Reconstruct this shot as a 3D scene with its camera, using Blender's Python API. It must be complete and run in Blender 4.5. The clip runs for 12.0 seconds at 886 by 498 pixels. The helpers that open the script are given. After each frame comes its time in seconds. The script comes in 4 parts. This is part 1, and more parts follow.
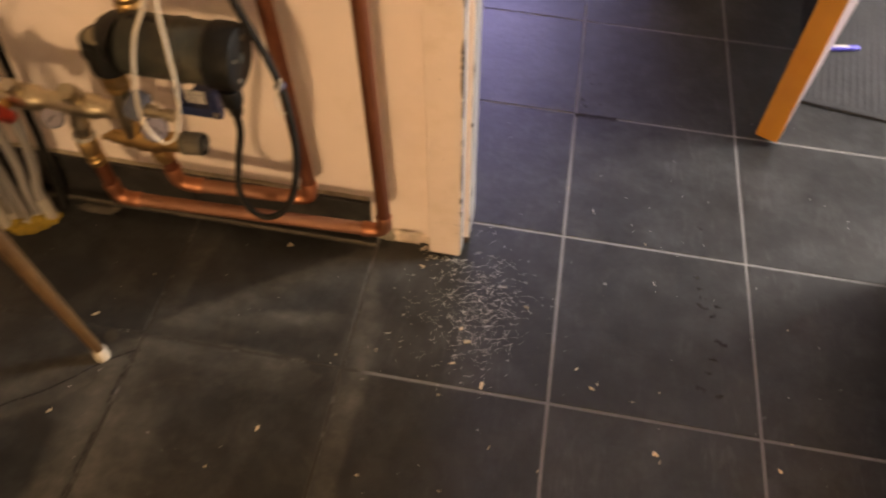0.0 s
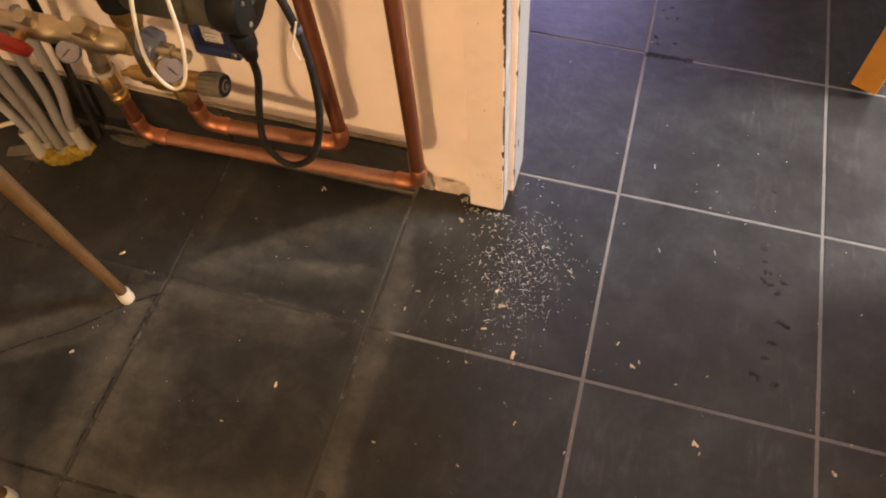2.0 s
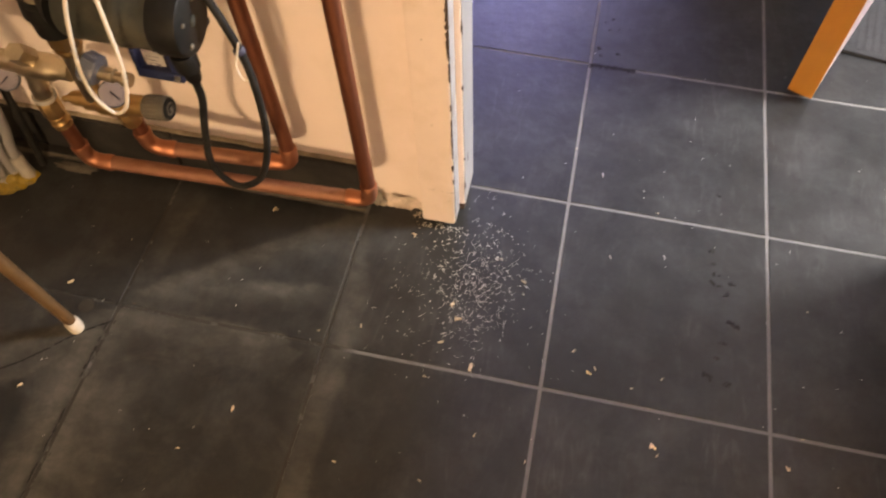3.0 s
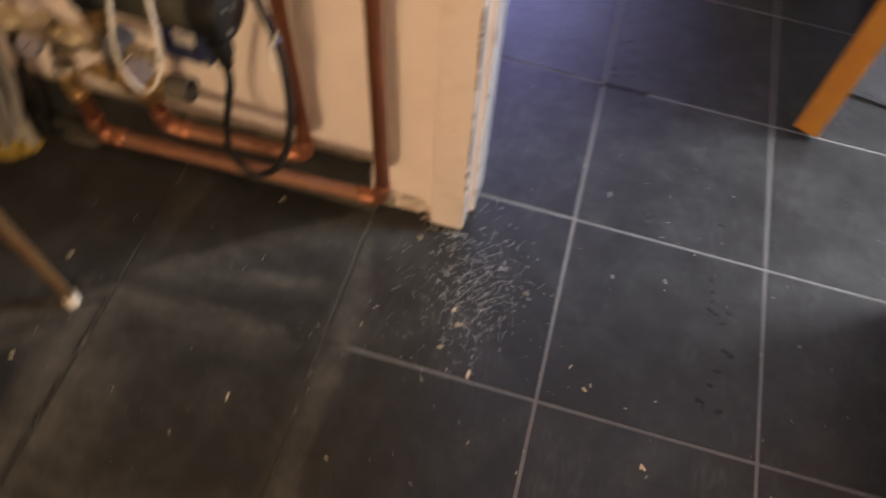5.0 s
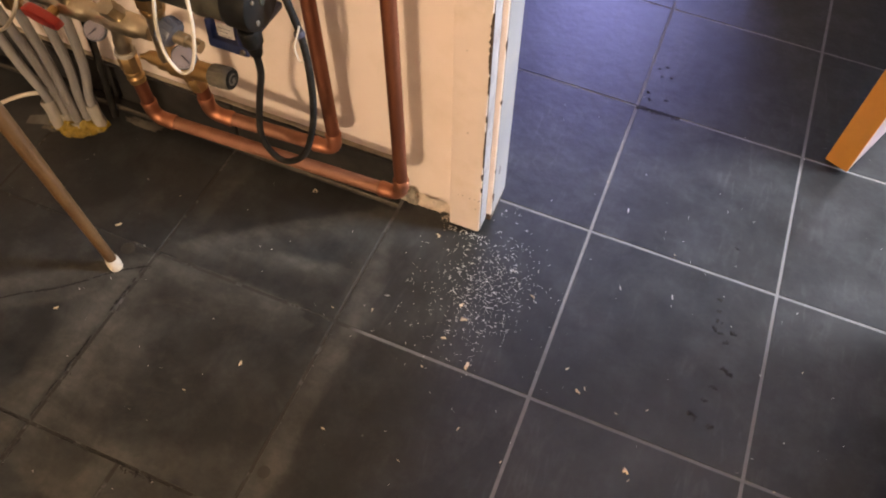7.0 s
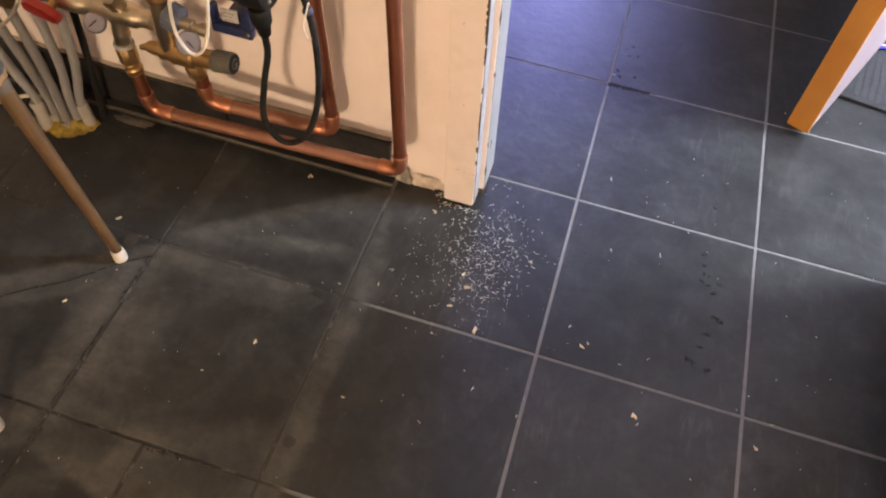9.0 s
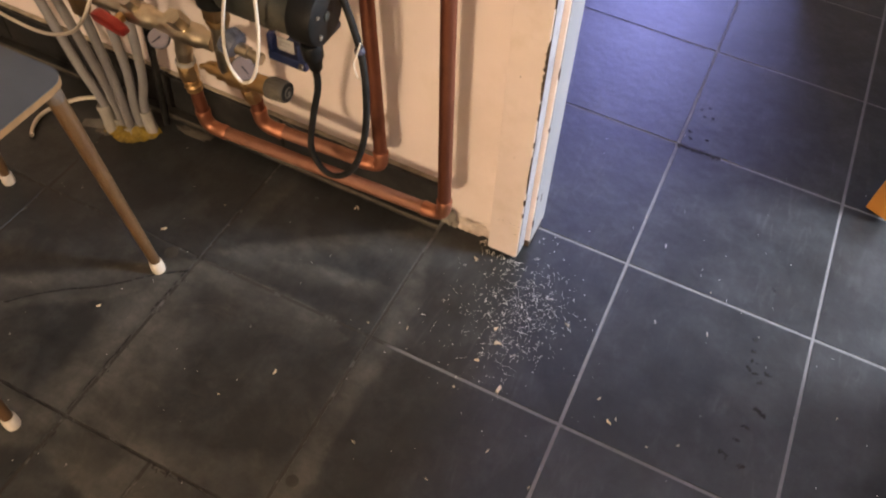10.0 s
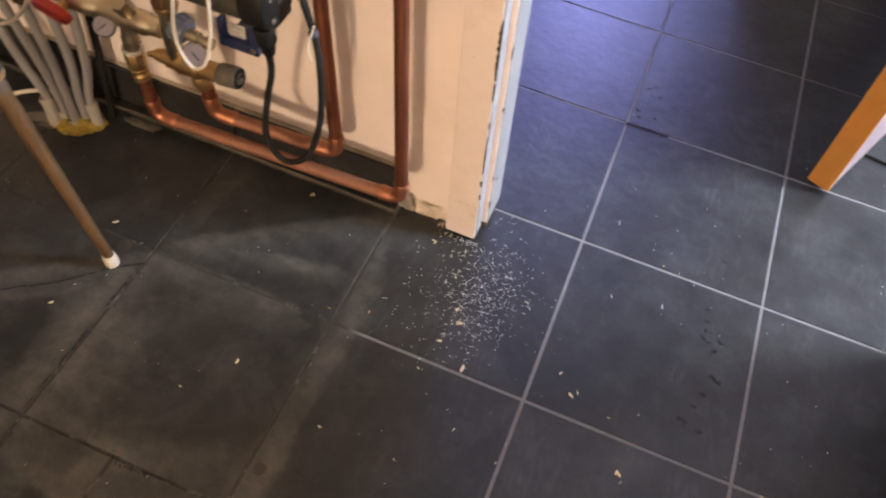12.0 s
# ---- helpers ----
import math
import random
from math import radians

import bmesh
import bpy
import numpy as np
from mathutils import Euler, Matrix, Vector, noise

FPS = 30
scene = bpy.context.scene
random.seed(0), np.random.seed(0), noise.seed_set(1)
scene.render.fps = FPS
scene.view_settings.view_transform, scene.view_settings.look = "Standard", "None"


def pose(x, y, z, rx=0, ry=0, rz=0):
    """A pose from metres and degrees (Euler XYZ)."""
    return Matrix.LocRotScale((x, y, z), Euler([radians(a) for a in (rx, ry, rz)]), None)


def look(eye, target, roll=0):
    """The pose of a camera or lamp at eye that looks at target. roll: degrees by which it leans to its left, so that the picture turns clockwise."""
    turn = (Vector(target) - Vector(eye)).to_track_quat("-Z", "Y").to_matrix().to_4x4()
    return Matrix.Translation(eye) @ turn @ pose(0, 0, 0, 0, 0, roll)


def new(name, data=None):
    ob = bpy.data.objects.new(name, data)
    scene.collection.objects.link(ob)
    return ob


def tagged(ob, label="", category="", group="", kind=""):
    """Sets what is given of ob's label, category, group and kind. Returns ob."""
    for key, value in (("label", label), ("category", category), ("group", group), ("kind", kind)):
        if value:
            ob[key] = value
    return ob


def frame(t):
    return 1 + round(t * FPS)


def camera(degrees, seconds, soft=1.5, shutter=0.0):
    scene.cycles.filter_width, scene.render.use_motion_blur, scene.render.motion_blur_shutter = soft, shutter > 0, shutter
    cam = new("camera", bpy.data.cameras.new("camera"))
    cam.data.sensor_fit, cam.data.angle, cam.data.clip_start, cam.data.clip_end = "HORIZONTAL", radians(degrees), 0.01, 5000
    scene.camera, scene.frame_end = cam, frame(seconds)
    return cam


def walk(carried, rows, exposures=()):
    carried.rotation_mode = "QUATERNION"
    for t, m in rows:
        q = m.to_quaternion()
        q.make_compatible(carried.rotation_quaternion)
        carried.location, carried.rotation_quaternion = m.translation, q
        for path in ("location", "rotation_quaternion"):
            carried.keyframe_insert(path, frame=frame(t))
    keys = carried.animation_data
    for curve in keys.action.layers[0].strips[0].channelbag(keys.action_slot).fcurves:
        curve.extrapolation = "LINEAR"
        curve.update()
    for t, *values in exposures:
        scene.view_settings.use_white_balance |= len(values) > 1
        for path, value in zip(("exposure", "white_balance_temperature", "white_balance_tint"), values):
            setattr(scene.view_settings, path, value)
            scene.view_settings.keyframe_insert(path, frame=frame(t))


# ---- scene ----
cam = camera(58.9, 12.0, 2.0, 0.7)
PATH = [
    (0, (-0.0973, -0.5438, 1.0042), (-0.2096, 0.381, -0.1715), 3.56),
    (0.5, (-0.0812, -0.4333, 0.9882), (-0.1121, 0.4297, -0.2383), 3.97),
    (1, (-0.0451, -0.3961, 0.9743), (-0.196, 0.4114, -0.2807), 2.23),
    (1.5, (-0.0413, -0.4122, 0.975), (-0.2632, 0.3655, -0.2883), -0.07),
    (2, (-0.0601, -0.4305, 0.9756), (-0.2855, 0.3258, -0.3), -1.38),
    (2.5, (-0.0631, -0.4334, 0.9715), (-0.2585, 0.3338, -0.3025), -1.02),
    (3, (-0.0496, -0.4315, 0.978), (-0.208, 0.3672, -0.2818), 0.88),
    (3.2, (-0.0495, -0.4305, 0.9805), (-0.1881, 0.3874, -0.2692), 2.40),
    (4.8, (-0.094, -0.4442, 0.9854), (-0.171, 0.4382, -0.2252), 5.86),
    (5, (-0.0984, -0.4394, 0.9809), (-0.2054, 0.373, -0.2755), 8.99),
    (5.5, (-0.0196, -0.434, 0.9808), (-0.3168, 0.283, -0.3028), 8.14),
    (6, (-0.0256, -0.4713, 0.9979), (-0.3335, 0.3063, -0.2473), 3.41),
    (6.5, (0.0024, -0.4841, 1.003), (-0.268, 0.327, -0.2295), 4.49),
    (7, (0.014, -0.4809, 1.0089), (-0.2521, 0.331, -0.224), 4.84),
    (7.2, (0.0127, -0.489, 1.0024), (-0.2633, 0.3282, -0.2248), 5.84),
    (8.8, (-0.0264, -0.5963, 0.993), (-0.2208, 0.2822, -0.2072), 6.37),
    (9, (-0.034, -0.5858, 1.0019), (-0.2154, 0.2848, -0.206), 6.52),
    (9.5, (-0.0267, -0.5615, 1.0035), (-0.2512, 0.3254, -0.1852), 8.55),
    (10, (-0.0046, -0.5119, 1.0062), (-0.3267, 0.3318, -0.1915), 6.13),
    (10.5, (-0.0147, -0.5252, 1.0035), (-0.3159, 0.279, -0.2264), 5.92),
    (11, (0.0072, -0.5162, 1.0003), (-0.2269, 0.3065, -0.2319), 6.00),
    (11.5, (0.0076, -0.5147, 1.0053), (-0.1995, 0.3433, -0.2075), 7.89),
    (12, (-0.0107, -0.5305, 1.0026), (-0.2397, 0.3397, -0.1975), 9.01),
]
# exposure and white balance drift along the shot
EXPO = [(0.0, -0.45, 8500, 15), (0.6, -0.48, 8300, 15), (1.5, -0.25, 8700, 17), (2.2, -0.03, 8100, 15), (3.2, 0.04, 7600, 13), (4.8, -0.45, 7000, 12), (5.0, -0.5, 6900, 12), (5.5, 0.03, 7050, 14), (6.5, -0.05, 6800, 13), (9.0, 0.05, 6300, 12), (9.6, -0.05, 6300, 12), (10.2, -0.1, 6300, 12), (10.8, 0.0, 6250, 12), (12.0, 0.0, 6200, 12)]
walk(cam, [(t, look(eye, target, roll)) for t, eye, target, roll in PATH], EXPO)

# ---- world and lights ----
world = bpy.data.worlds.new("sky")
scene.world = world
world.use_nodes = True
wn = world.node_tree.nodes
sky = wn.new("ShaderNodeTexSky")
sky.sky_type, sky.sun_disc = "NISHITA", False
sky.sun_elevation, sky.sun_rotation = radians(12), radians(40)
world.node_tree.links.new(sky.outputs[0], wn["Background"].inputs[0])
wn["Background"].inputs[1].default_value = 0.08


def lamp(name, kind, m, colour, energy, size=0.1, size_y=None):
    data = bpy.data.lights.new(name, kind)
    data.color, data.energy = colour, energy
    if kind == "AREA":
        data.shape, data.size, data.size_y = "RECTANGLE", size, size_y or size
    else:
        data.shadow_soft_size = size
    ob = new(name, data)
    ob.matrix_world = m
    return ob


# the bulb of the boiler room, the glazed back door and the glazed front door of the hall
lamp("bulb_light", "POINT", pose(-0.03, -1.95, 0.70), (1.0, 0.73, 0.45), 99, 0.09)
lamp("back_door_daylight", "AREA", look((-0.45, 3.50, 1.62), (-0.40, 0.0, 0.9)), (0.40, 0.41, 1.0), 70, 0.62, 1.3)
lamp("front_door_daylight", "AREA", look((2.15, 0.94, 1.45), (0.2, 0.45, 0.2)), (0.88, 0.93, 1.0), 225, 0.62, 1.5)

# ---- materials ----


def mat(name, colour=(0.5, 0.5, 0.5), rough=0.5, metal=0.0, spread=0.12, scale=30.0, bump=0.0, bump_scale=None, rough_spread=0.1, stain=None, stain_scale=4.0,
        stain_amount=0.5, spec=0.5, random_amount=0.0, coat=0.0):
    """A surface with grain, larger stains, uneven gloss and fine relief, at real-world size."""
    m = bpy.data.materials.new(name)
    m.use_nodes = True
    t, n, l = m.node_tree, m.node_tree.nodes, m.node_tree.links
    b = n["Principled BSDF"]
    b.inputs["Metallic"].default_value = metal
    b.inputs["Specular IOR Level"].default_value = spec
    b.inputs["Coat Weight"].default_value = coat
    where = n.new("ShaderNodeNewGeometry").outputs["Position"]
    fine = n.new("ShaderNodeTexNoise")
    fine.inputs["Scale"].default_value, fine.inputs["Detail"].default_value, fine.inputs["Roughness"].default_value = scale, 6, 0.65
    l.new(where, fine.inputs["Vector"])
    ramp = n.new("ShaderNodeValToRGB")
    ramp.color_ramp.elements[0].position, ramp.color_ramp.elements[1].position = 0.25, 0.75
    ramp.color_ramp.elements[0].color = (*[max(0, c * (1 - spread)) for c in colour], 1)
    ramp.color_ramp.elements[1].color = (*[min(1, c * (1 + spread)) for c in colour], 1)
    l.new(fine.outputs["Fac"], ramp.inputs[0])
    out = ramp.outputs[0]
    if stain:
        big = n.new("ShaderNodeTexNoise")
        big.inputs["Scale"].default_value, big.inputs["Detail"].default_value, big.inputs["Roughness"].default_value = stain_scale, 5, 0.7
        l.new(where, big.inputs["Vector"])
        r2 = n.new("ShaderNodeMapRange")
        r2.inputs[1].default_value, r2.inputs[2].default_value, r2.inputs[4].default_value = 0.48, 0.72, stain_amount
        l.new(big.outputs["Fac"], r2.inputs[0])
        mix = n.new("ShaderNodeMix")
        mix.data_type = "RGBA"
        l.new(r2.outputs[0], mix.inputs["Factor"])
        l.new(out, mix.inputs["A"])
        mix.inputs["B"].default_value = (*stain, 1)
        out = mix.outputs["Result"]
    if random_amount:
        info = n.new("ShaderNodeObjectInfo")
        r3 = n.new("ShaderNodeMapRange")
        r3.inputs[3].default_value, r3.inputs[4].default_value = 1 - random_amount, 1 + random_amount
        l.new(info.outputs["Random"], r3.inputs[0])
        hsv = n.new("ShaderNodeHueSaturation")
        l.new(out, hsv.inputs["Color"])
        l.new(r3.outputs[0], hsv.inputs["Value"])
        out = hsv.outputs[0]
    l.new(out, b.inputs["Base Color"])
    r4 = n.new("ShaderNodeMapRange")
    r4.inputs[3].default_value, r4.inputs[4].default_value = max(0.03, rough - rough_spread), min(1, rough + rough_spread)
    l.new(fine.outputs["Fac"], r4.inputs[0])
    l.new(r4.outputs[0], b.inputs["Roughness"])
    if bump:
        tex = n.new("ShaderNodeTexNoise")
        tex.inputs["Scale"].default_value, tex.inputs["Detail"].default_value = bump_scale or scale * 2, 4
        l.new(where, tex.inputs["Vector"])
        bp = n.new("ShaderNodeBump")
        bp.inputs["Strength"].default_value, bp.inputs["Distance"].default_value = bump, 0.002
        l.new(tex.outputs["Fac"], bp.inputs["Height"])
        l.new(bp.outputs[0], b.inputs["Normal"])
    return m


# swept dust on the boiler room's tiles: from, to, half width, thickness; the left hand of each stroke fades, its right hand ends sharply
DUST_STROKES = [
    (-0.278, -0.64, -0.276, 0.08, 0.009, 0.50), (-0.276, 0.08, -0.300, 0.215, 0.008, 0.42), (-0.308, 0.215, -0.570, 0.022, 0.010, 0.58), (-0.340, 0.085, -0.520, 0.040, 0.006, 0.52),
    (-0.578, 0.020, -0.556, 0.205, 0.004, 0.36), (-0.370, -0.014, -0.590, -0.012, 0.013, 0.62), (-0.590, -0.02, -0.590, -0.30, 0.010, 0.82), (-0.622, -0.33, -0.617, -0.05, 0.009, 0.84),
    (-0.560, -0.130, -0.540, -0.27, 0.020, 0.50), (-0.400, -0.292, -0.594, -0.286, 0.008, 0.55), (-0.590, -0.32, -0.400, -0.37, 0.026, 0.60), (-0.625, -0.034, -0.830, -0.178, 0.009, 0.70),
    (-0.830, -0.225, -0.650, -0.092, 0.005, 0.60), (-0.735, 0.00, -0.660, 0.090, 0.006, 0.15), (-0.860, -0.36, -0.640, -0.33, 0.030, 0.62)]


def dusty(m, strokes=(), dust=(0.118, 0.112, 0.098), x0=-0.235, x1=-0.262, most=1.0, patch=9.0, base=0.0, most_thin=0.16, fade=(0.17, -0.03)):
    """Lays old plaster dust over a floor material: thin uneven patches on the boiler room's side, and strokes where a broom has left it thick."""
    n, l = m.node_tree.nodes, m.node_tree.links
    b = n["Principled BSDF"]
    pos = n.new("ShaderNodeNewGeometry").outputs["Position"]

    def math_node(kind, p, q, clamp=False):
        node = n.new("ShaderNodeMath")
        node.operation, node.use_clamp = kind, clamp
        for k, v in enumerate((p, q)):
            if isinstance(v, (int, float)):
                node.inputs[k].default_value = v
            else:
                l.new(v, node.inputs[k])
        return node.outputs[0]

    def vector_node(kind, p, q=None, scale=None):
        node = n.new("ShaderNodeVectorMath")
        node.operation = kind
        l.new(p, node.inputs[0])
        if isinstance(q, tuple):
            node.inputs[1].default_value = q
        elif q is not None:
            l.new(q, node.inputs[1])
        if isinstance(scale, float):
            node.inputs["Scale"].default_value = scale
        elif scale is not None:
            l.new(scale, node.inputs["Scale"])
        return node.outputs["Value"] if kind in ("DOT_PRODUCT", "LENGTH") else node.outputs["Vector"]

    def spread(value, lo, hi, a, c, smooth=False):
        node = n.new("ShaderNodeMapRange")
        if smooth:
            node.interpolation_type = "SMOOTHSTEP"
        for k, v in enumerate((lo, hi, a, c)):
            node.inputs[k + 1].default_value = v
        l.new(value, node.inputs[0])
        return node.outputs[0]

    def clouds(where, scale, detail, rough, distortion=0.0):
        node = n.new("ShaderNodeTexNoise")
        for key, v in (("Scale", scale), ("Detail", detail), ("Roughness", rough), ("Distortion", distortion)):
            node.inputs[key].default_value = v
        l.new(where, node.inputs["Vector"])
        return node

    sep = n.new("ShaderNodeSeparateXYZ")
    l.new(pos, sep.inputs[0])
    wobble = clouds(pos, 7, 4, 0.5).outputs["Fac"]
    side = spread(math_node("ADD", math_node("MULTIPLY", wobble, 0.035), sep.outputs[0]), x0 + 0.017, x1 + 0.017, 0, 1, True)
    back = spread(sep.outputs[1], fade[0], fade[1], 0, 1)
    thin = spread(clouds(pos, patch, 8, 0.72, 0.9).outputs["Fac"], 0.50, 0.64, base, most_thin)
    spots = clouds(pos, 34, 6, 0.72).outputs["Fac"]
    fac = math_node("MULTIPLY", math_node("MULTIPLY", thin, spread(spots, 0.36, 0.66, 0.3, 1.6)), math_node("MULTIPLY", side, back))
    # each stroke is ragged at its edge and worn along its length
    warp = vector_node("SCALE", vector_node("SUBTRACT", clouds(pos, 15, 7, 0.72).outputs["Color"], (0.5, 0.5, 0.5)), scale=0.042)
    bent = vector_node("ADD", pos, warp)
    thick = None
    for ax, ay, bx, by, half, amount in strokes:
        dx, dy = bx - ax, by - ay
        rel = vector_node("SUBTRACT", bent, (ax, ay, 0.0))
        along = math_node("MULTIPLY", vector_node("DOT_PRODUCT", rel, (dx, dy, 0.0)), 1 / (dx * dx + dy * dy), True)
        line = n.new("ShaderNodeCombineXYZ")
        line.inputs[0].default_value, line.inputs[1].default_value = dx, dy
        off = vector_node("SUBTRACT", rel, vector_node("SCALE", line.outputs[0], scale=along))
        far = vector_node("LENGTH", vector_node("MULTIPLY", off, (1.0, 1.0, 0.0)))
        soft_side = spread(vector_node("DOT_PRODUCT", rel, (-dy, dx, 0.0)), -0.0001, 0.0001, 0, 1)
        crisp = spread(far, half + 0.012, half - 0.004, 0, amount, True)
        faded = spread(far, half + 0.034, half - 0.006, 0, amount, False)
        one = math_node("ADD", math_node("MULTIPLY", faded, soft_side), math_node("MULTIPLY", crisp, math_node("SUBTRACT", 1.0, soft_side)))
        thick = one if thick is None else math_node("MAXIMUM", thick, one)
    if thick is not None:
        turn = n.new("ShaderNodeMapping")
        turn.inputs["Rotation"].default_value, turn.inputs["Scale"].default_value = (0, 0, radians(-34)), (8, 26, 1)
        l.new(pos, turn.inputs["Vector"])
        wiped = spread(clouds(turn.outputs[0], 1.0, 6, 0.7, 0.6).outputs["Fac"], 0.36, 0.66, 0.5, 1.2)
        blots = spread(clouds(pos, 11, 5, 0.65, 0.4).outputs["Fac"], 0.38, 0.60, 0.45, 1.1)
        worn = math_node("MULTIPLY", math_node("MULTIPLY", spread(spots, 0.36, 0.64, 0.45, 1.0), wiped), blots)
        fac = math_node("ADD", fac, math_node("MULTIPLY", thick, worn))
    fac = math_node("MULTIPLY", fac, most, True)
    old_c, old_r = b.inputs["Base Color"].links[0].from_socket, b.inputs["Roughness"].links[0].from_socket
    mix = n.new("ShaderNodeMix")
    mix.data_type = "RGBA"
    l.new(fac, mix.inputs["Factor"])
    l.new(old_c, mix.inputs["A"])
    mix.inputs["B"].default_value = (*dust, 1)
    l.new(mix.outputs["Result"], b.inputs["Base Color"])
    mr = n.new("ShaderNodeMix")
    l.new(fac, mr.inputs["Factor"])
    l.new(old_r, mr.inputs["A"])
    mr.inputs["B"].default_value = 0.85
    l.new(mr.outputs["Result"], b.inputs["Roughness"])
    return m


def scuffed(m, colour=(0.10, 0.102, 0.105), amount=0.6):
    """Adds short pale scuffs and cloudy wear to a floor material, stronger towards the hall."""
    n, l = m.node_tree.nodes, m.node_tree.links
    b = n["Principled BSDF"]
    pos = n.new("ShaderNodeNewGeometry").outputs["Position"]
    turn = n.new("ShaderNodeMapping")
    turn.inputs["Rotation"].default_value, turn.inputs["Scale"].default_value = (0, 0, radians(18)), (70, 16, 1)
    l.new(pos, turn.inputs["Vector"])
    streak = n.new("ShaderNodeTexNoise")
    streak.inputs["Scale"].default_value, streak.inputs["Detail"].default_value, streak.inputs["Distortion"].default_value = 1.0, 4, 1.2
    l.new(turn.outputs[0], streak.inputs["Vector"])
    cloud = n.new("ShaderNodeTexNoise")
    cloud.inputs["Scale"].default_value, cloud.inputs["Detail"].default_value, cloud.inputs["Roughness"].default_value, cloud.inputs["Distortion"].default_value = 6, 7, 0.7, 0.7
    l.new(pos, cloud.inputs["Vector"])
    outs = []
    for tex, lo, hi in ((streak, 0.52, 0.80), (cloud, 0.45, 0.75)):
        r = n.new("ShaderNodeMapRange")
        r.inputs[1].default_value, r.inputs[2].default_value = lo, hi
        l.new(tex.outputs["Fac"], r.inputs[0])
        outs.append(r.outputs[0])
    both = n.new("ShaderNodeMath")
    both.operation = "MULTIPLY_ADD"
    l.new(outs[0], both.inputs[0])
    l.new(outs[1], both.inputs[1])
    q = n.new("ShaderNodeMath")
    q.operation = "MULTIPLY"
    l.new(outs[1], q.inputs[0])
    q.inputs[1].default_value = 0.22
    l.new(q.outputs[0], both.inputs[2])
    sep = n.new("ShaderNodeSeparateXYZ")
    l.new(pos, sep.inputs[0])
    toward_hall = n.new("ShaderNodeMapRange")
    for k, v in enumerate((-0.38, -0.12, amount * 0.3, amount)):
        toward_hall.inputs[k + 1].default_value = v
    l.new(sep.outputs[0], toward_hall.inputs[0])
    amt = n.new("ShaderNodeMath")
    amt.operation = "MULTIPLY"
    amt.use_clamp = True
    l.new(both.outputs[0], amt.inputs[0])
    l.new(toward_hall.outputs[0], amt.inputs[1])
    mix = n.new("ShaderNodeMix")
    mix.data_type = "RGBA"
    l.new(amt.outputs[0], mix.inputs["Factor"])
    l.new(b.inputs["Base Color"].links[0].from_socket, mix.inputs["A"])
    mix.inputs["B"].default_value = (*colour, 1)
    l.new(mix.outputs["Result"], b.inputs["Base Color"])
    return m


TILE = dusty(scuffed(mat("slate_tile", (0.0158, 0.0178, 0.0190), 0.37, spread=0.4, scale=24, bump=0.42, bump_scale=46, rough_spread=0.06, stain=(0.0395, 0.0435, 0.0462), stain_scale=9,
                 stain_amount=0.85, random_amount=0.12, spec=0.36)), DUST_STROKES)
GROUT = dusty(dusty(mat("grout", (0.152, 0.152, 0.154), 0.85, spread=0.2, scale=60, bump=0.4, stain=(0.14, 0.13, 0.12), stain_scale=12), dust=(0.026, 0.0245, 0.021), x0=-0.25, x1=-0.295, most=1.8, patch=4.0, base=0.75, most_thin=0.75, fade=(0.27, 0.16)), DUST_STROKES[:2] + DUST_STROKES[5:6], dust=(0.056, 0.054, 0.049))
MORTAR = mat("mortar", (0.105, 0.095, 0.078), 0.9, spread=0.35, scale=45, bump=1.0, bump_scale=70, stain=(0.04, 0.036, 0.03), stain_scale=16)
PLASTER = mat("cream_plaster", (0.85, 0.745, 0.70), 0.75, spread=0.04, scale=8, bump=0.25, bump_scale=60, stain=(0.60, 0.51, 0.39), stain_scale=5, stain_amount=0.35)
CREAM = mat("cream_gloss_paint", (0.85, 0.745, 0.70), 0.38, spread=0.04, scale=25, bump=0.15, bump_scale=40, stain=(0.60, 0.50, 0.37), stain_scale=18, stain_amount=0.35)
# set far below white so that daylight doesn't burn out the jamb's side
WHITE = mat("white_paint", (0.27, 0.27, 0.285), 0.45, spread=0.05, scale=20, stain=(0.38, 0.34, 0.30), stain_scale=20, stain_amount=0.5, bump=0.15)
BARE = mat("bare_dark_wood", (0.06, 0.04, 0.03), 0.8, spread=0.4, scale=60, bump=0.5)
SKIRT = mat("dark_skirting_tile", (0.020, 0.020, 0.020), 0.45, spread=0.35, scale=20, bump=0.25, bump_scale=80, stain=(0.060, 0.054, 0.046), stain_scale=10, stain_amount=0.6, spec=0.3)
# paler copy of the copper for level tubes, which catch light from above
LIT_COPPER = mat("lit_level_copper", (0.34, 0.178, 0.122), 0.70, 1.0, spread=0.2, scale=30, rough_spread=0.1, stain=(0.24, 0.10, 0.055), stain_scale=14, stain_amount=0.6)
COPPER = mat("copper", (0.23, 0.088, 0.052), 0.55, 1.0, spread=0.12, scale=18, rough_spread=0.08, stain=(0.30, 0.13, 0.08), stain_scale=14, stain_amount=0.6)
BRIGHT_COPPER = mat("bright_copper", (0.40, 0.175, 0.105), 0.48, 1.0, spread=0.12, scale=25, stain=(0.42, 0.18, 0.10), stain_scale=30, stain_amount=0.5)
BRASS = mat("brass", (0.47, 0.31, 0.14), 0.40, 1.0, spread=0.15, scale=40, rough_spread=0.12, stain=(0.30, 0.20, 0.10), stain_scale=20, stain_amount=0.6)
NICKEL = mat("dull_nickel_brass", (0.50, 0.43, 0.32), 0.34, 1.0, spread=0.15, scale=35, rough_spread=0.12, stain=(0.30, 0.24, 0.16), stain_scale=18, stain_amount=0.6)
BLACK = mat("black_plastic", (0.006, 0.006, 0.006), 0.55, spec=0.18, spread=0.3, scale=40, stain=(0.014, 0.012, 0.010), stain_scale=20, stain_amount=0.4)
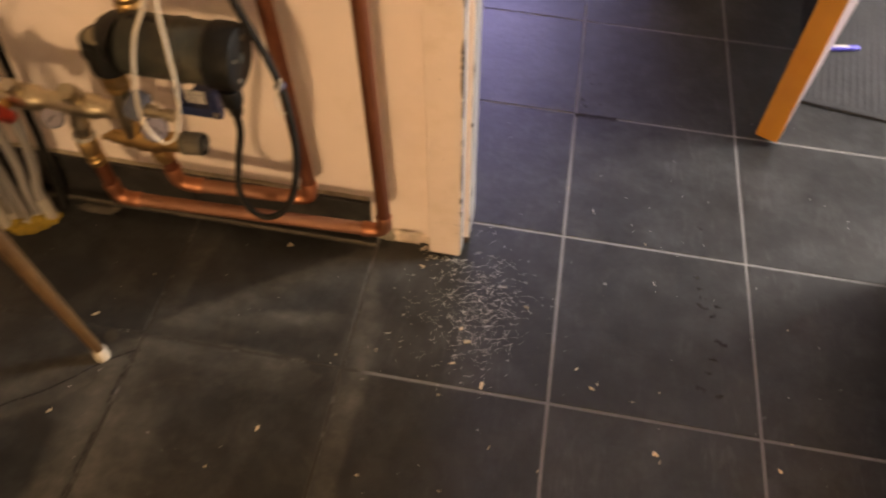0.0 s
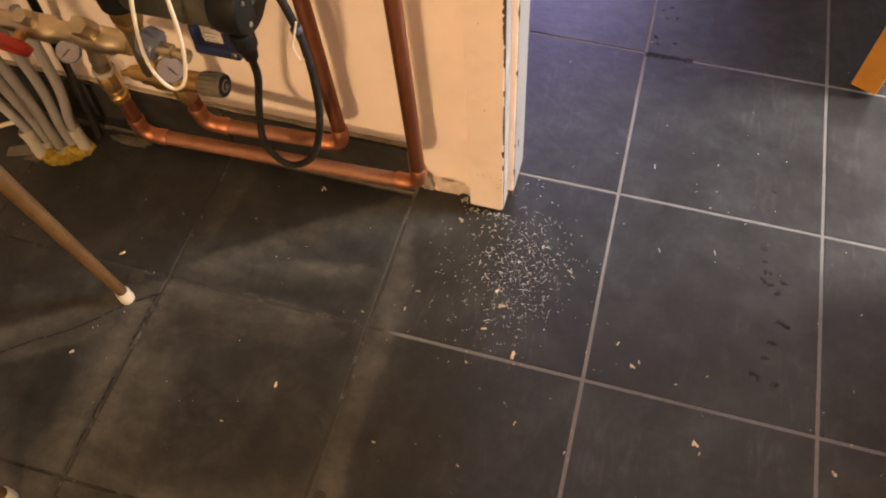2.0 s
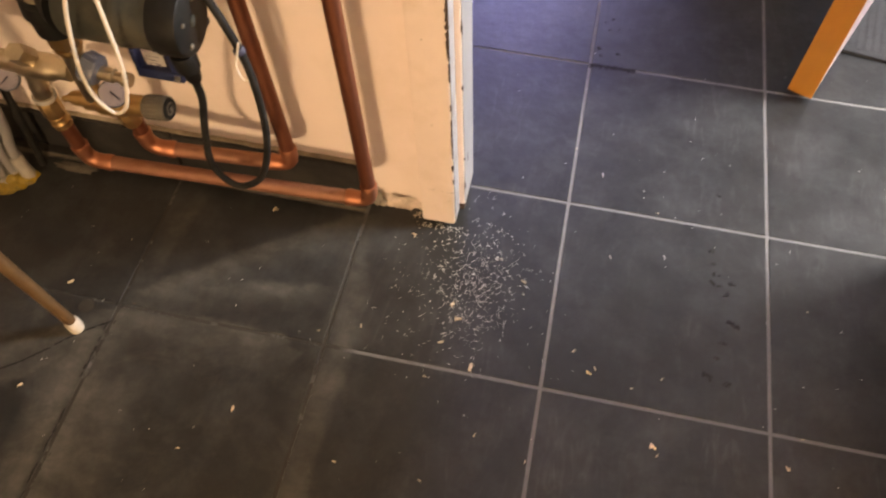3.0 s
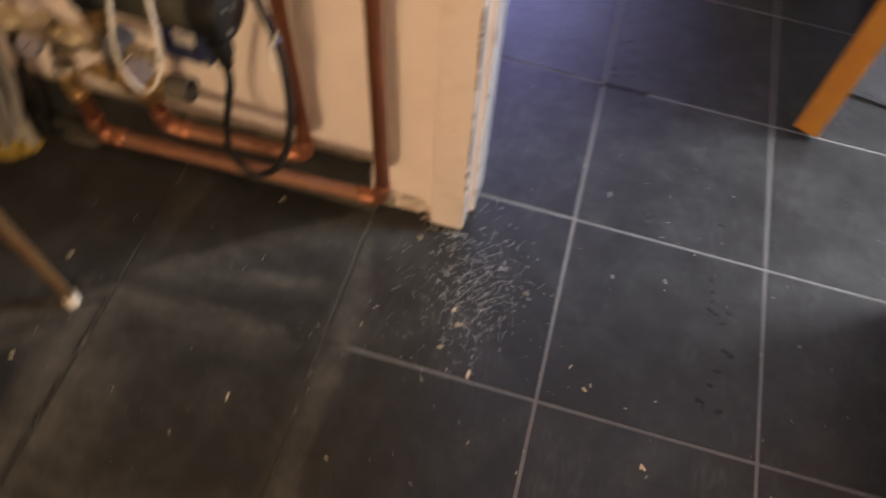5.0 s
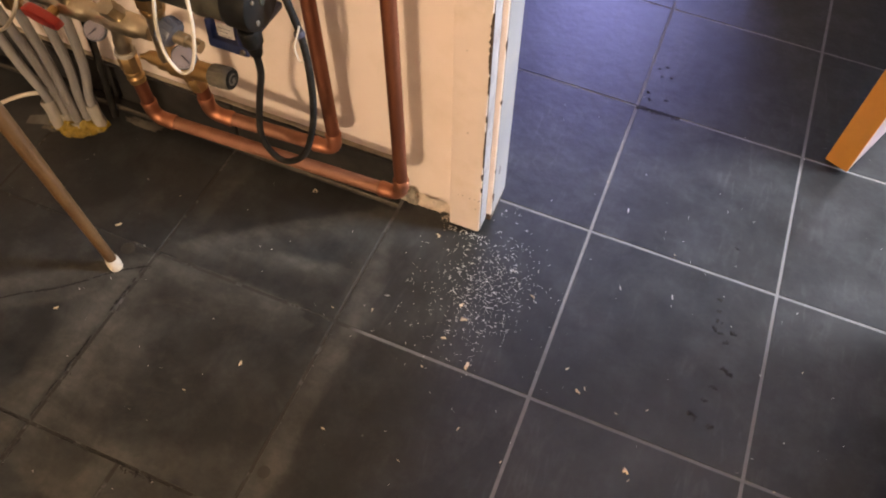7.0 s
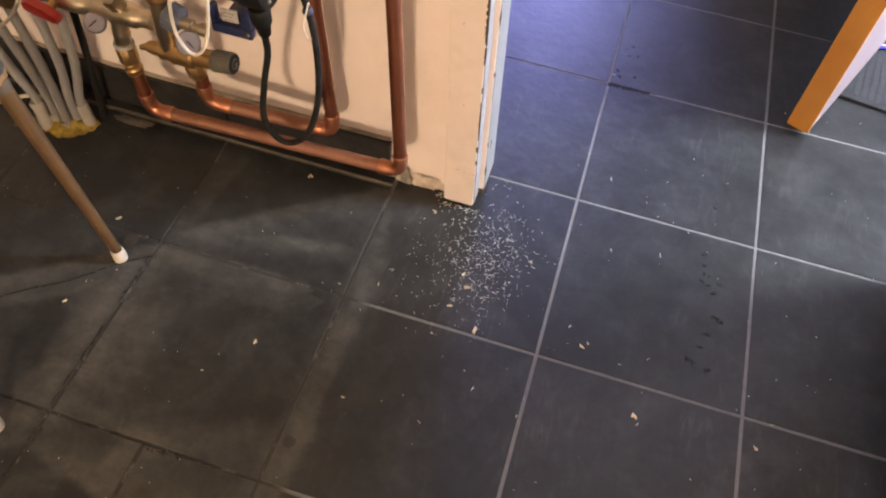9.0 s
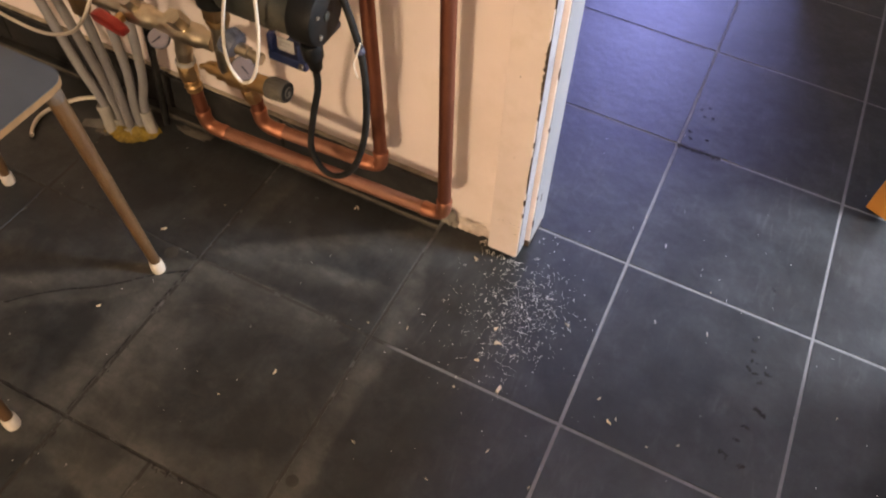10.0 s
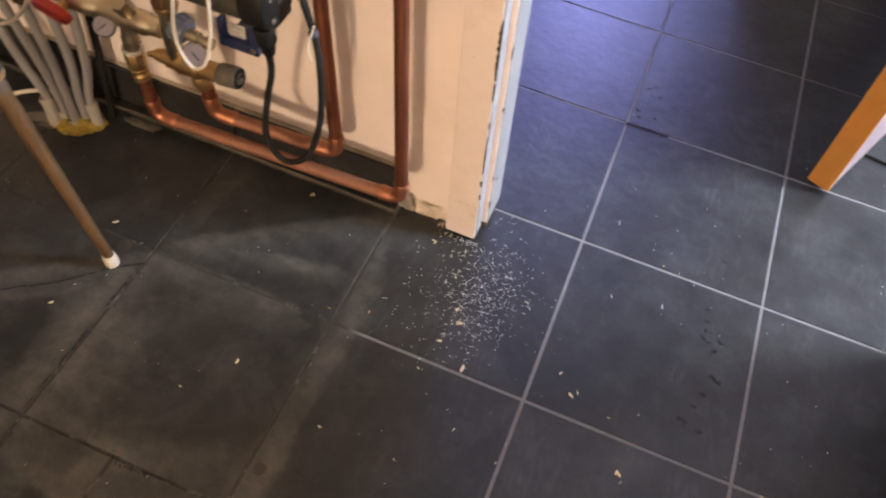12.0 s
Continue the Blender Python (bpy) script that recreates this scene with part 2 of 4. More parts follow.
RUBBER = mat("black_rubber", (0.008, 0.008, 0.008), 0.7, spec=0.2, spread=0.2, scale=60, stain=(0.05, 0.045, 0.04), stain_scale=30, stain_amount=0.4)
MOTOR = mat("grey_green_motor_paint", (0.024, 0.026, 0.022), 0.6, spec=0.25, spread=0.25, scale=30, stain=(0.075, 0.062, 0.042), stain_scale=12, stain_amount=0.7, bump=0.15)
GREYCAP = mat("grey_plastic", (0.10, 0.09, 0.075), 0.5, spec=0.25, spread=0.15, scale=40, stain=(0.2, 0.17, 0.13), stain_scale=30)
FERRULE = mat("dull_brown_plastic", (0.085, 0.065, 0.048), 0.6, spread=0.2, scale=50)
PEX = mat("pale_grey_plastic_pipe", (0.245, 0.240, 0.250), 0.5, spread=0.12, scale=30, stain=(0.28, 0.25, 0.21), stain_scale=18, stain_amount=0.6)
SLEEVE = mat("whitish_sleeve", (0.33, 0.31, 0.285), 0.65, spread=0.12, scale=40, stain=(0.35, 0.30, 0.24), stain_scale=25, stain_amount=0.7, bump=0.3)
TAPE = mat("yellow_tape", (0.27, 0.185, 0.014), 0.5, spread=0.35, scale=60, stain=(0.05, 0.04, 0.02), stain_scale=40, stain_amount=0.9, bump=0.5)
WIRE = mat("white_cable_sheath", (0.62, 0.57, 0.49), 0.5, spread=0.06, scale=40, stain=(0.5, 0.44, 0.35), stain_scale=20)
RED = mat("red_plastic", (0.40, 0.035, 0.028), 0.35, spread=0.12, scale=40)
BLUE = mat("blue_plastic", (0.007, 0.016, 0.066), 0.4, spread=0.15, scale=40, stain=(0.04, 0.04, 0.06), stain_scale=25)
PALEBLUE = mat("blue_dial_casing", (0.095, 0.108, 0.150), 0.4, spread=0.12, scale=40)
DIAL = mat("white_dial", (0.22, 0.20, 0.245), 0.45, spread=0.08, scale=40, coat=0.1)
INK = mat("dark_print", (0.03, 0.03, 0.06), 0.5, spread=0.1)
LABEL = mat("white_label", (0.42, 0.40, 0.39), 0.5, spread=0.06, scale=50, stain=(0.45, 0.42, 0.38), stain_scale=40)
LEG = mat("varnished_brown_wood", (0.098, 0.054, 0.022), 0.42, spread=0.25, scale=35, stain=(0.045, 0.020, 0.010), stain_scale=22, stain_amount=0.75, bump=0.15)
SEAT = mat("blue_grey_laminate", (0.050, 0.063, 0.080), 0.5, spread=0.12, scale=30, stain=(0.075, 0.08, 0.085), stain_scale=8, stain_amount=0.4)
PLYEDGE = mat("plywood_edge", (0.24, 0.14, 0.060), 0.55, spread=0.25, scale=60, bump=0.2)
FOOT = mat("off_white_rubber", (0.52, 0.47, 0.40), 0.6, spread=0.06, scale=50, stain=(0.4, 0.35, 0.28), stain_scale=40)
DUSTTOP = mat("dusty_cap_top", (0.22, 0.19, 0.13), 0.7, spread=0.2, scale=60)
OAK = mat("orange_varnished_wood", (0.45, 0.20, 0.035), 0.35, spread=0.10, scale=20, stain=(0.42, 0.15, 0.02), stain_scale=6, stain_amount=0.5)
DARKFACE = mat("dark_unseen_face", (0.045, 0.022, 0.010), 0.5, spread=0.3, scale=25)
DOORWHITE = mat("pinkish_white_paint", (0.27, 0.22, 0.235), 0.4, spread=0.03, scale=20)
MATM = mat("dark_ribbed_mat", (0.030, 0.032, 0.036), 0.9, spread=0.3, scale=70, bump=0.5, spec=0.2, stain=(0.050, 0.052, 0.056), stain_scale=10)
PENB = mat("blue_pen_plastic", (0.05, 0.05, 0.45), 0.3, spread=0.05)
CHIP = mat("pale_wood_chip", (0.58, 0.49, 0.35), 0.7, spread=0.2, scale=120, bump=0.3, random_amount=0.3)
SAW = mat("sawdust", (0.82, 0.79, 0.73), 0.8, spread=0.35, scale=400)
CRUMB = mat("black_soil_and_crack_flake", (0.014, 0.013, 0.012), 0.75, spec=0.35, spread=0.3, scale=200)
OIL = mat("old_oil", (0.024, 0.022, 0.019), 0.35, spread=0.3, scale=60)
ROOMWALL = mat("old_cream_wall_paint", (0.60, 0.55, 0.50), 0.85, spread=0.1, scale=6, stain=(0.36, 0.32, 0.28), stain_scale=3)
CEIL = mat("matt_white_ceiling", (0.75, 0.73, 0.70), 0.9, spread=0.03, scale=8)
HALLWALL = mat("hall_wall_paint", (0.70, 0.69, 0.685), 0.8, spread=0.04, scale=8, stain=(0.60, 0.59, 0.585), stain_scale=3)
GLASS = bpy.data.materials.new("window_glass")
GLASS.use_nodes = True
gb = GLASS.node_tree.nodes["Principled BSDF"]
gb.inputs["Transmission Weight"].default_value, gb.inputs["Roughness"].default_value, gb.inputs["IOR"].default_value = 1.0, 0.02, 1.45

# ---- mesh helpers ----


def ring_frame(d):
    d = Vector(d).normalized()
    side = d.cross(Vector((0, 0, 1)) if abs(d.z) < 0.9 else Vector((0, 1, 0))).normalized()
    return side, d.cross(side).normalized()


def glide(points, steps=6):
    """Catmull-Rom through the points."""
    p = [Vector(q) for q in points]
    p = [2 * p[0] - p[1]] + p + [2 * p[-1] - p[-2]]
    out = []
    for i in range(1, len(p) - 2):
        a, b, c, d = p[i - 1:i + 3]
        for k in range(steps):
            s = k / steps
            out.append(0.5 * ((2 * b) + (c - a) * s + (2 * a - 5 * b + 4 * c - d) * s * s + (3 * b - a - 3 * c + d) * s ** 3))
    return out + [p[-2]]


def sweep(bm, points, radius, seg=14, cap=True):
    """A round bar along the points; radius is one number or one for each point."""
    p = [Vector(q) for q in points]
    r = [radius] * len(p) if isinstance(radius, (int, float)) else list(radius)
    side, up = ring_frame(p[1] - p[0])
    rings = []
    for i, q in enumerate(p):
        d = (p[min(i + 1, len(p) - 1)] - p[max(i - 1, 0)]).normalized()
        side = (side - d * side.dot(d)).normalized()
        up = d.cross(side)
        rings.append([bm.verts.new(q + r[i] * (math.cos(a) * side + math.sin(a) * up)) for a in (2 * math.pi * k / seg for k in range(seg))])
    for a, b in zip(rings, rings[1:]):
        for k in range(seg):
            bm.faces.new((a[k], a[(k + 1) % seg], b[(k + 1) % seg], b[k]))
    if cap:
        bm.faces.new(rings[0][::-1])
        bm.faces.new(rings[-1])
    return bm


def lathe(bm, a, b, profile, seg=20):
    """A turned body on the axis a to b; profile: (share of the way, radius)."""
    a, b = Vector(a), Vector(b)
    side, up = ring_frame(b - a)
    rings = []
    for s, r in profile:
        rings.append([bm.verts.new(a + (b - a) * s + r * (math.cos(w) * side + math.sin(w) * up)) for w in (2 * math.pi * k / seg for k in range(seg))])
    for q, w in zip(rings, rings[1:]):
        for k in range(seg):
            bm.faces.new((q[k], q[(k + 1) % seg], w[(k + 1) % seg], w[k]))
    bm.faces.new(rings[0][::-1])
    bm.faces.new(rings[-1])
    return bm


def box(bm, lo, hi, bevel=0.0, m=None):
    lo, hi = Vector(lo), Vector(hi)
    made = bmesh.ops.create_cube(bm, size=1.0, matrix=Matrix.Translation((lo + hi) / 2) @ Matrix.Diagonal((*(hi - lo), 1)))["verts"]
    if bevel:
        edges = list({e for v in made for e in v.link_edges})
        made = bmesh.ops.bevel(bm, geom=edges, offset=bevel, segments=2, affect="EDGES", profile=0.6)["verts"]
    if m:
        bmesh.ops.transform(bm, matrix=m, verts=list({v for v in made}))
    return bm


def lean(bm, k=0.045):
    """The old wall and what hangs on it is out of plumb."""
    for v in bm.verts:
        v.co.x -= k * max(v.co.z, 0)
    return bm


def part(name, bm, material, parent=None, label="", smooth=True):
    bmesh.ops.recalc_face_normals(bm, faces=bm.faces)
    me = bpy.data.meshes.new(name)
    bm.to_mesh(me)
    bm.free()
    me.materials.append(material)
    if smooth:
        me.shade_smooth()
        me.set_sharp_from_angle(angle=radians(38))
    ob = new(name, me)
    if parent:
        ob.parent = parent
        ob.matrix_parent_inverse = parent.matrix_basis.inverted()
    if label:
        ob["label"] = label
    return ob


def thing(name, at, label, category, group="", kind=""):
    ob = new(name)
    ob.location = at
    bpy.context.view_layer.update()
    return tagged(ob, label, category, group, kind)


def solid(name, lo, hi, material, label="", category="", kind="structure", bevel=0.0):
    ob = part(name, box(bmesh.new(), lo, hi, bevel), material, smooth=False)
    return tagged(ob, label, category, "", kind)


# ---- the two rooms ----
WALL_Y, BACK_Y = 0.262, 0.322
JAMB_X, JAMB_R = -0.163, 0.578
solid("wall_north", (-2.0, WALL_Y, 0), (JAMB_X - 0.03, BACK_Y, 2.4), PLASTER, "cream plastered boiler room wall, stained and scuffed", "wall")
solid("wall_north_east", (JAMB_R + 0.03, WALL_Y, 0), (1.98, BACK_Y, 2.4), PLASTER, "cream plastered wall beside the doorway", "wall")
solid("wall_over_door", (JAMB_X - 0.03, WALL_Y, 2.06), (JAMB_R + 0.03, BACK_Y, 2.4), PLASTER, "cream plastered wall over the doorway", "wall")
solid("wall_west", (-2.1, -2.3, 0), (-2.0, 3.62, 2.4), ROOMWALL, "cream painted side wall", "wall")
solid("wall_south", (-2.0, -2.3, 0), (1.98, -2.2, 2.4), ROOMWALL, "cream painted wall at the back of the boiler room", "wall")
solid("wall_east", (1.98, -2.3, 0), (2.08, 0.30, 2.4), ROOMWALL, "cream painted side wall", "wall")
solid("wall_hall_side", (1.98, 0.3225, 0), (2.20, 0.42, 2.4), HALLWALL, "plain painted hall wall", "wall")
solid("wall_east_hall", (2.20, 1.84, 0), (2.30, 3.62, 2.4), HALLWALL, "plain painted hall wall", "wall")
solid("wall_east_corner", (2.20, 0.32, 0), (2.30, 0.60, 2.4), HALLWALL, "plain painted hall wall", "wall")
solid("wall_over_front_door", (2.20, 0.60, 2.30), (2.30, 1.84, 2.4), HALLWALL, "plain painted hall wall over the front door", "wall")
solid("wall_hall_back", (0.0, 3.55, 0), (2.20, 3.65, 2.4), HALLWALL, "plain painted hall wall", "wall")
solid("wall_hall_back_west", (-2.0, 3.55, 0), (-0.90, 3.65, 2.4), HALLWALL, "plain painted hall wall", "wall")
solid("wall_over_back_door", (-0.90, 3.55, 2.25), (0.0, 3.65, 2.4), HALLWALL, "plain painted hall wall over the back door", "wall")
# unseen wall, its edge set where the back door's daylight should end
solid("wall_hall_daylight_stop", (0.09, 1.34, 0), (0.66, 1.42, 2.4), HALLWALL, "unseen hall wall beside the open door, added to cut off daylight", "wall")
solid("ceiling", (-2.1, -2.3, 2.4), (2.30, 3.65, 2.5), CEIL, "matt white ceiling", "ceiling")


def glazed_door(name, lo, hi, label, glass, top):
    """An outer door: frame, a narrow tall pane between two side panels, and a panel above it."""
    d = tagged(new(name), label, "door", "", "structure")
    (x0, y0, z0), (x1, y1, z1) = lo, hi
    b, (g0, g1) = 0.055, glass
    along_x = x1 - x0 > y1 - y0
    s0, s1 = (x0, x1) if along_x else (y0, y1)

    def piece(kind, u0, u1, h0, h1, material, inset=0.0, bevel=0.003):
        if along_x:
            a, c = (u0, y0 + inset, h0), (u1, y1 - inset, h1)
        else:
            a, c = (x0 + inset, u0, h0), (x1 - inset, u1, h1)
        return part(kind, box(bmesh.new(), a, c, bevel), material, d, smooth=False)

    piece("frame", s0, s0 + b, z0, z1, WHITE)
    piece("frame", s1 - b, s1, z0, z1, WHITE)
    piece("frame", s0 + b, s1 - b, z0, z0 + 2 * b, WHITE)
    piece("frame", s0 + b, s1 - b, z1 - b, z1, WHITE)
    piece("panel", s0 + b, g0, z0 + 2 * b, z1 - b, WHITE, 0.004)
    piece("panel", g1, s1 - b, z0 + 2 * b, z1 - b, WHITE, 0.004)
    piece("panel", g0, g1, top, z1 - b, WHITE, 0.004)
    g = piece("pane", g0, g1, z0 + 2 * b, top, GLASS, 0.022, 0.0)
    g.visible_shadow = False
    return d


glazed_door("door_1", (-0.90, 3.56, 0.0), (0.0, 3.61, 2.25), "white panelled back door with a pane, at the end of the hall", (-0.76, -0.14), 2.17)
glazed_door("door_2", (2.21, 0.60, 0.0), (2.26, 1.84, 2.30), "white panelled front door of the hall with a pane", (0.74, 1.14), 2.24)

# the doorway: lining, stop and architrave in chipped cream paint
frame_ob = tagged(new("door_frame"), "chipped cream painted wooden door frame of the boiler room", "door frame", "", "structure")
part("architrave", lean(box(bmesh.new(), (JAMB_X - 0.050, 0.231, 0.006), (JAMB_X, WALL_Y - 0.001, 2.08), 0.004)), CREAM, frame_ob, "cream architrave with chipped edge")
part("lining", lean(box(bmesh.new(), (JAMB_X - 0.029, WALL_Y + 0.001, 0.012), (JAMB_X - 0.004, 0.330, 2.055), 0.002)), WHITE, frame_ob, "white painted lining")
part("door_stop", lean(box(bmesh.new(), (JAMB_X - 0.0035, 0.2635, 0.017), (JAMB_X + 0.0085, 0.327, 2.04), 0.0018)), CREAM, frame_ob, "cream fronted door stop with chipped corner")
# thin cover over the stop's side, darker to offset the strong hall daylight
part("stop_side", lean(box(bmesh.new(), (JAMB_X + 0.0086, 0.2655, 0.017), (JAMB_X + 0.0098, 0.3275, 2.035), 0.0005)), WHITE, frame_ob, "side of the door stop, coloured darker to hold down the daylight")
part("door_stop", box(bmesh.new(), (JAMB_R - 0.006, 0.281, 0.010), (JAMB_R + 0.0015, 0.345, 2.04), 0.002), WHITE, frame_ob)
part("architrave", lean(box(bmesh.new(), (JAMB_R, 0.231, 0.006), (JAMB_R + 0.055, WALL_Y - 0.001, 2.08), 0.004)), CREAM, frame_ob)
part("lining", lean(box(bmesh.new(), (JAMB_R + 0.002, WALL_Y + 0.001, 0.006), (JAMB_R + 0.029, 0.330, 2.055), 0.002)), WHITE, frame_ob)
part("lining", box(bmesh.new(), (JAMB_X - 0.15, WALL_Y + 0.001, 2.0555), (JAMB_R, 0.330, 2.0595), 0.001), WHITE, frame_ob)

rng = random.Random(4)


def flake(bm, at, size, rng, flat=0.35, turn=None):
    """A small uneven splinter lying at the place."""
    a = rng.uniform(0, math.pi) if turn is None else turn + rng.gauss(0, 0.12)
    u = Vector((math.cos(a), math.sin(a), 0))
    v = Vector((-u.y, u.x, 0))
    l, w, h = size
    c = Vector(at)
    base = [c + u * l * s + v * w * k for s, k in ((-0.5, -rng.uniform(.2, .5)), (0.5, -rng.uniform(.2, .5)), (rng.uniform(.3, .55), rng.uniform(.2, .5)), (-rng.uniform(.3, .5), rng.uniform(.2, .5)))]
    lo = [bm.verts.new(p) for p in base]
    hi = [bm.verts.new(p + Vector((0, 0, h * rng.uniform(0.5, 1.2))) + (c - p) * flat * 0.5) for p in base]
    bm.faces.new(lo[::-1])
    bm.faces.new(hi)
    for k in range(4):
        bm.faces.new((lo[k], lo[(k + 1) % 4], hi[(k + 1) % 4], hi[k]))


# bare wood where the paint has flaked off the architrave's corner
bm = bmesh.new()
for z0, z1, d in ((0.334, 0.428, 0.0030), (0.251, 0.262, 0.0024), (0.133, 0.145, 0.0026), (0.105, 0.113, 0.0026), (0.160, 0.235, 0.0008), (0.300, 0.330, 0.0009), (0.47, 0.56, 0.0018)):
    n = max(3, int((z1 - z0) / 0.002))
    for q in range(n):
        w = d * min(1, 2.2 * math.sin(math.pi * (q + 0.5) / n)) * max(0.15, 0.65 + 0.9 * noise.noise(Vector((q * 0.35, z0 * 90, 1))))
        box(bm, (JAMB_X - w, 0.2303, z0 + q * 0.002), (JAMB_X + 0.0016, 0.2312 + w * 0.8, z0 + q * 0.002 + 0.0021))
for z, y, d, long in ((0.052, 0.2655, 0.0022, 9), (0.118, 0.2640, 0.0016, 4), (0.255, 0.2640, 0.0020, 5), (0.345, 0.2640, 0.0016, 12), (0.095, 0.2860, 0.0018, 8)):
    for q in range(long):
        w = d * math.sin(math.pi * (q + 0.7) / (long + 0.6)) * rng.uniform(0.6, 1.1)
        box(bm, (JAMB_X + 0.0100 - w, y - 0.0010, z + q * 0.002), (JAMB_X + 0.0103, y + w, z + q * 0.002 + 0.0021))
part("bare_patch", lean(bm), BARE, frame_ob, "bare dark wood under chipped paint", smooth=False)
bm = bmesh.new()
for x, z in ((-0.199, 0.083), (-0.192, 0.0845), (-0.180, 0.083), (-0.172, 0.0835), (-0.166, 0.0825), (-0.194, 0.36), (-0.170, 0.062), (-0.188, 0.22)):
    lathe(bm, (x, 0.2312, z), (x + 0.0002, 0.2305, z), [(0, 0.0008), (1, 0.0006)], 7)
part("nail_mark", lean(bm), BARE, frame_ob)
part("caulk_line", lean(box(bmesh.new(), (JAMB_X - 0.0535, 0.2595, 0.016), (JAMB_X - 0.0503, 0.2632, 2.08), 0.0008)), mat("dirty_caulk", (0.36, 0.25, 0.16), 0.7, spread=0.3, scale=50), frame_ob, "dirty caulk line")
# strip added over the architrave's side, its grey standing in for weaker light there
part("edge_strip", lean(box(bmesh.new(), (JAMB_X + 0.0002, 0.2335, 0.012), (JAMB_X + 0.0014, WALL_Y - 0.0015, 2.07), 0.0004)), mat("shaded_edge_grey", (0.30, 0.30, 0.32), 0.5, spread=0.15, scale=30, stain=(0.14, 0.12, 0.10), stain_scale=35, stain_amount=0.8), frame_ob, "stained edge, coloured darker grey to hold down the daylight on it")
part("rotten_end", lean(box(bmesh.new(), (JAMB_X - 0.003, 0.266, 0.0), (JAMB_X + 0.0080, 0.326, 0.0165), 0.002)), BARE, frame_ob, "dark rotten foot of the lining")

# ---- pipework on the wall ----


def bend(a, corner, b, r, n=7):
    """Points of a run a-corner-b with the corner rounded by r."""
    a, c, b = Vector(a), Vector(corner), Vector(b)
    p, q = c + (a - c).normalized() * r, c + (b - c).normalized() * r
    return [((1 - s) ** 2) * p + 2 * s * (1 - s) * c + s * s * q for s in (k / n for k in range(n + 1))]


def copper_run(name, label, points, r=0.0099, bends=0.019):
    """Straight copper tube with soldered elbows; each elbow is a part with a bead at both mouths."""
    p = [Vector(q) for q in points]
    run = thing(name, p[0], label, "copper pipe", "heating pipes")
    ends = []
    for i in range(len(p) - 1):
        d = (p[i + 1] - p[i]).normalized()
        a = p[i] + d * (bends if i else 0)
        b = p[i + 1] - d * (bends if i < len(p) - 2 else 0)
        bm = bmesh.new()
        k = max(2, int((b - a).length / 0.1))
        sweep(bm, [a + (b - a) * s / k for s in range(k + 1)], r, 18)
        # upright tubes take the darker copper, level ones the lighter: shading by colour
        part("tube", bm, COPPER if abs(d.z) > 0.7 else LIT_COPPER, run)
    for i in range(1, len(p) - 1):
        pts = bend(p[i - 1], p[i], p[i + 1], bends + 0.002)
        d0, d1 = (p[i - 1] - p[i]).normalized(), (p[i + 1] - p[i]).normalized()
        pts = [pts[0] + d0 * 0.014, pts[0] + d0 * 0.011] + pts + [pts[-1] + d1 * 0.011, pts[-1] + d1 * 0.014]
        rad = [r + 0.0010, r + 0.0022] + [r + 0.0012] * (len(pts) - 4) + [r + 0.0022, r + 0.0010]
        elbow = part("elbow", sweep(bmesh.new(), pts, rad, 18), BRIGHT_COPPER, run, "bright soldered copper elbow")
    return run


copper_run("copper_pipe", "copper pipe low along the wall and up beside the door frame",
           [(-0.676, 0.150, 0.203), (-0.672, 0.154, 0.119), (-0.2720, 0.178, 0.107), (-0.334, 0.186, 1.15)])
copper_run("copper_pipe", "copper pipe from the pump valve bending up the wall",
           [(-0.580, 0.166, 0.228), (-0.577, 0.170, 0.153), (-0.3860, 0.196, 0.134), (-0.466, 0.199, 1.15)])


def hexnut(bm, a, b, r, seg=6):
    return lathe(bm, a, b, [(0, r * 0.90), (0.12, r), (0.88, r), (1, r * 0.90)], seg)


def thread(bm, a, b, r):
    return lathe(bm, a, b, [(0, r), (0.08, r * 1.08), (0.16, r), (0.5, r), (0.58, r * 1.1), (0.66, r), (1, r)], 18)


def gauge(parent, at, facing, r, pointer):
    """A small round thermometer: casing with a rim, white dial, ticks and pointer."""
    at, d = Vector(at), Vector(facing).normalized()
    g = part("gauge", lathe(bmesh.new(), at - d * 0.012, at + d * 0.003, [(0, r * 0.75), (0.3, r * 0.98), (0.85, r * 1.04), (1, r * 0.97)], 28), PALEBLUE, parent, "blue cased thermometer")
    part("dial", lathe(bmesh.new(), at + d * 0.0028, at + d * 0.0042, [(0, r * 0.92), (1, r * 0.92)], 28), DIAL, g, "white dial")
    u, v = ring_frame(d)
    bm = bmesh.new()
    for k in range(9):
        w = math.pi * (0.15 + 0.7 * k / 8) * 1.3
        c = at + d * 0.0044 + (math.cos(w) * u + math.sin(w) * v) * r * 0.72
        sweep(bm, [c, c + (math.cos(w) * u + math.sin(w) * v) * r * 0.12], 0.0003, 5)
    part("ticks", bm, INK, g)
    w = pointer
    part("pointer", sweep(bmesh.new(), [at + d * 0.0048 - (math.cos(w) * u + math.sin(w) * v) * r * 0.2, at + d * 0.0048 + (math.cos(w) * u + math.sin(w) * v) * r * 0.66], 0.0009, 6), INK, g)
    return g


# the manifold of the floor heating
man = thing("heating_manifold", (-0.80, 0.15, 0.305), "dull brass heating manifold with red lever and dials, on the wall", "manifold")
bm = bmesh.new()
lathe(bm, (-1.20, 0.15, 0.305), (-0.62, 0.15, 0.303), [(0, 0.0125), (0.55, 0.0125), (0.56, 0.016), (0.60, 0.016), (0.61, 0.0125), (0.74, 0.0125), (0.75, 0.017), (0.82, 0.017), (0.83, 0.013), (0.88, 0.013),
                                                       (0.89, 0.0165), (0.96, 0.0165), (0.97, 0.013), (1, 0.013)], 22)
part("bar", bm, NICKEL, man)
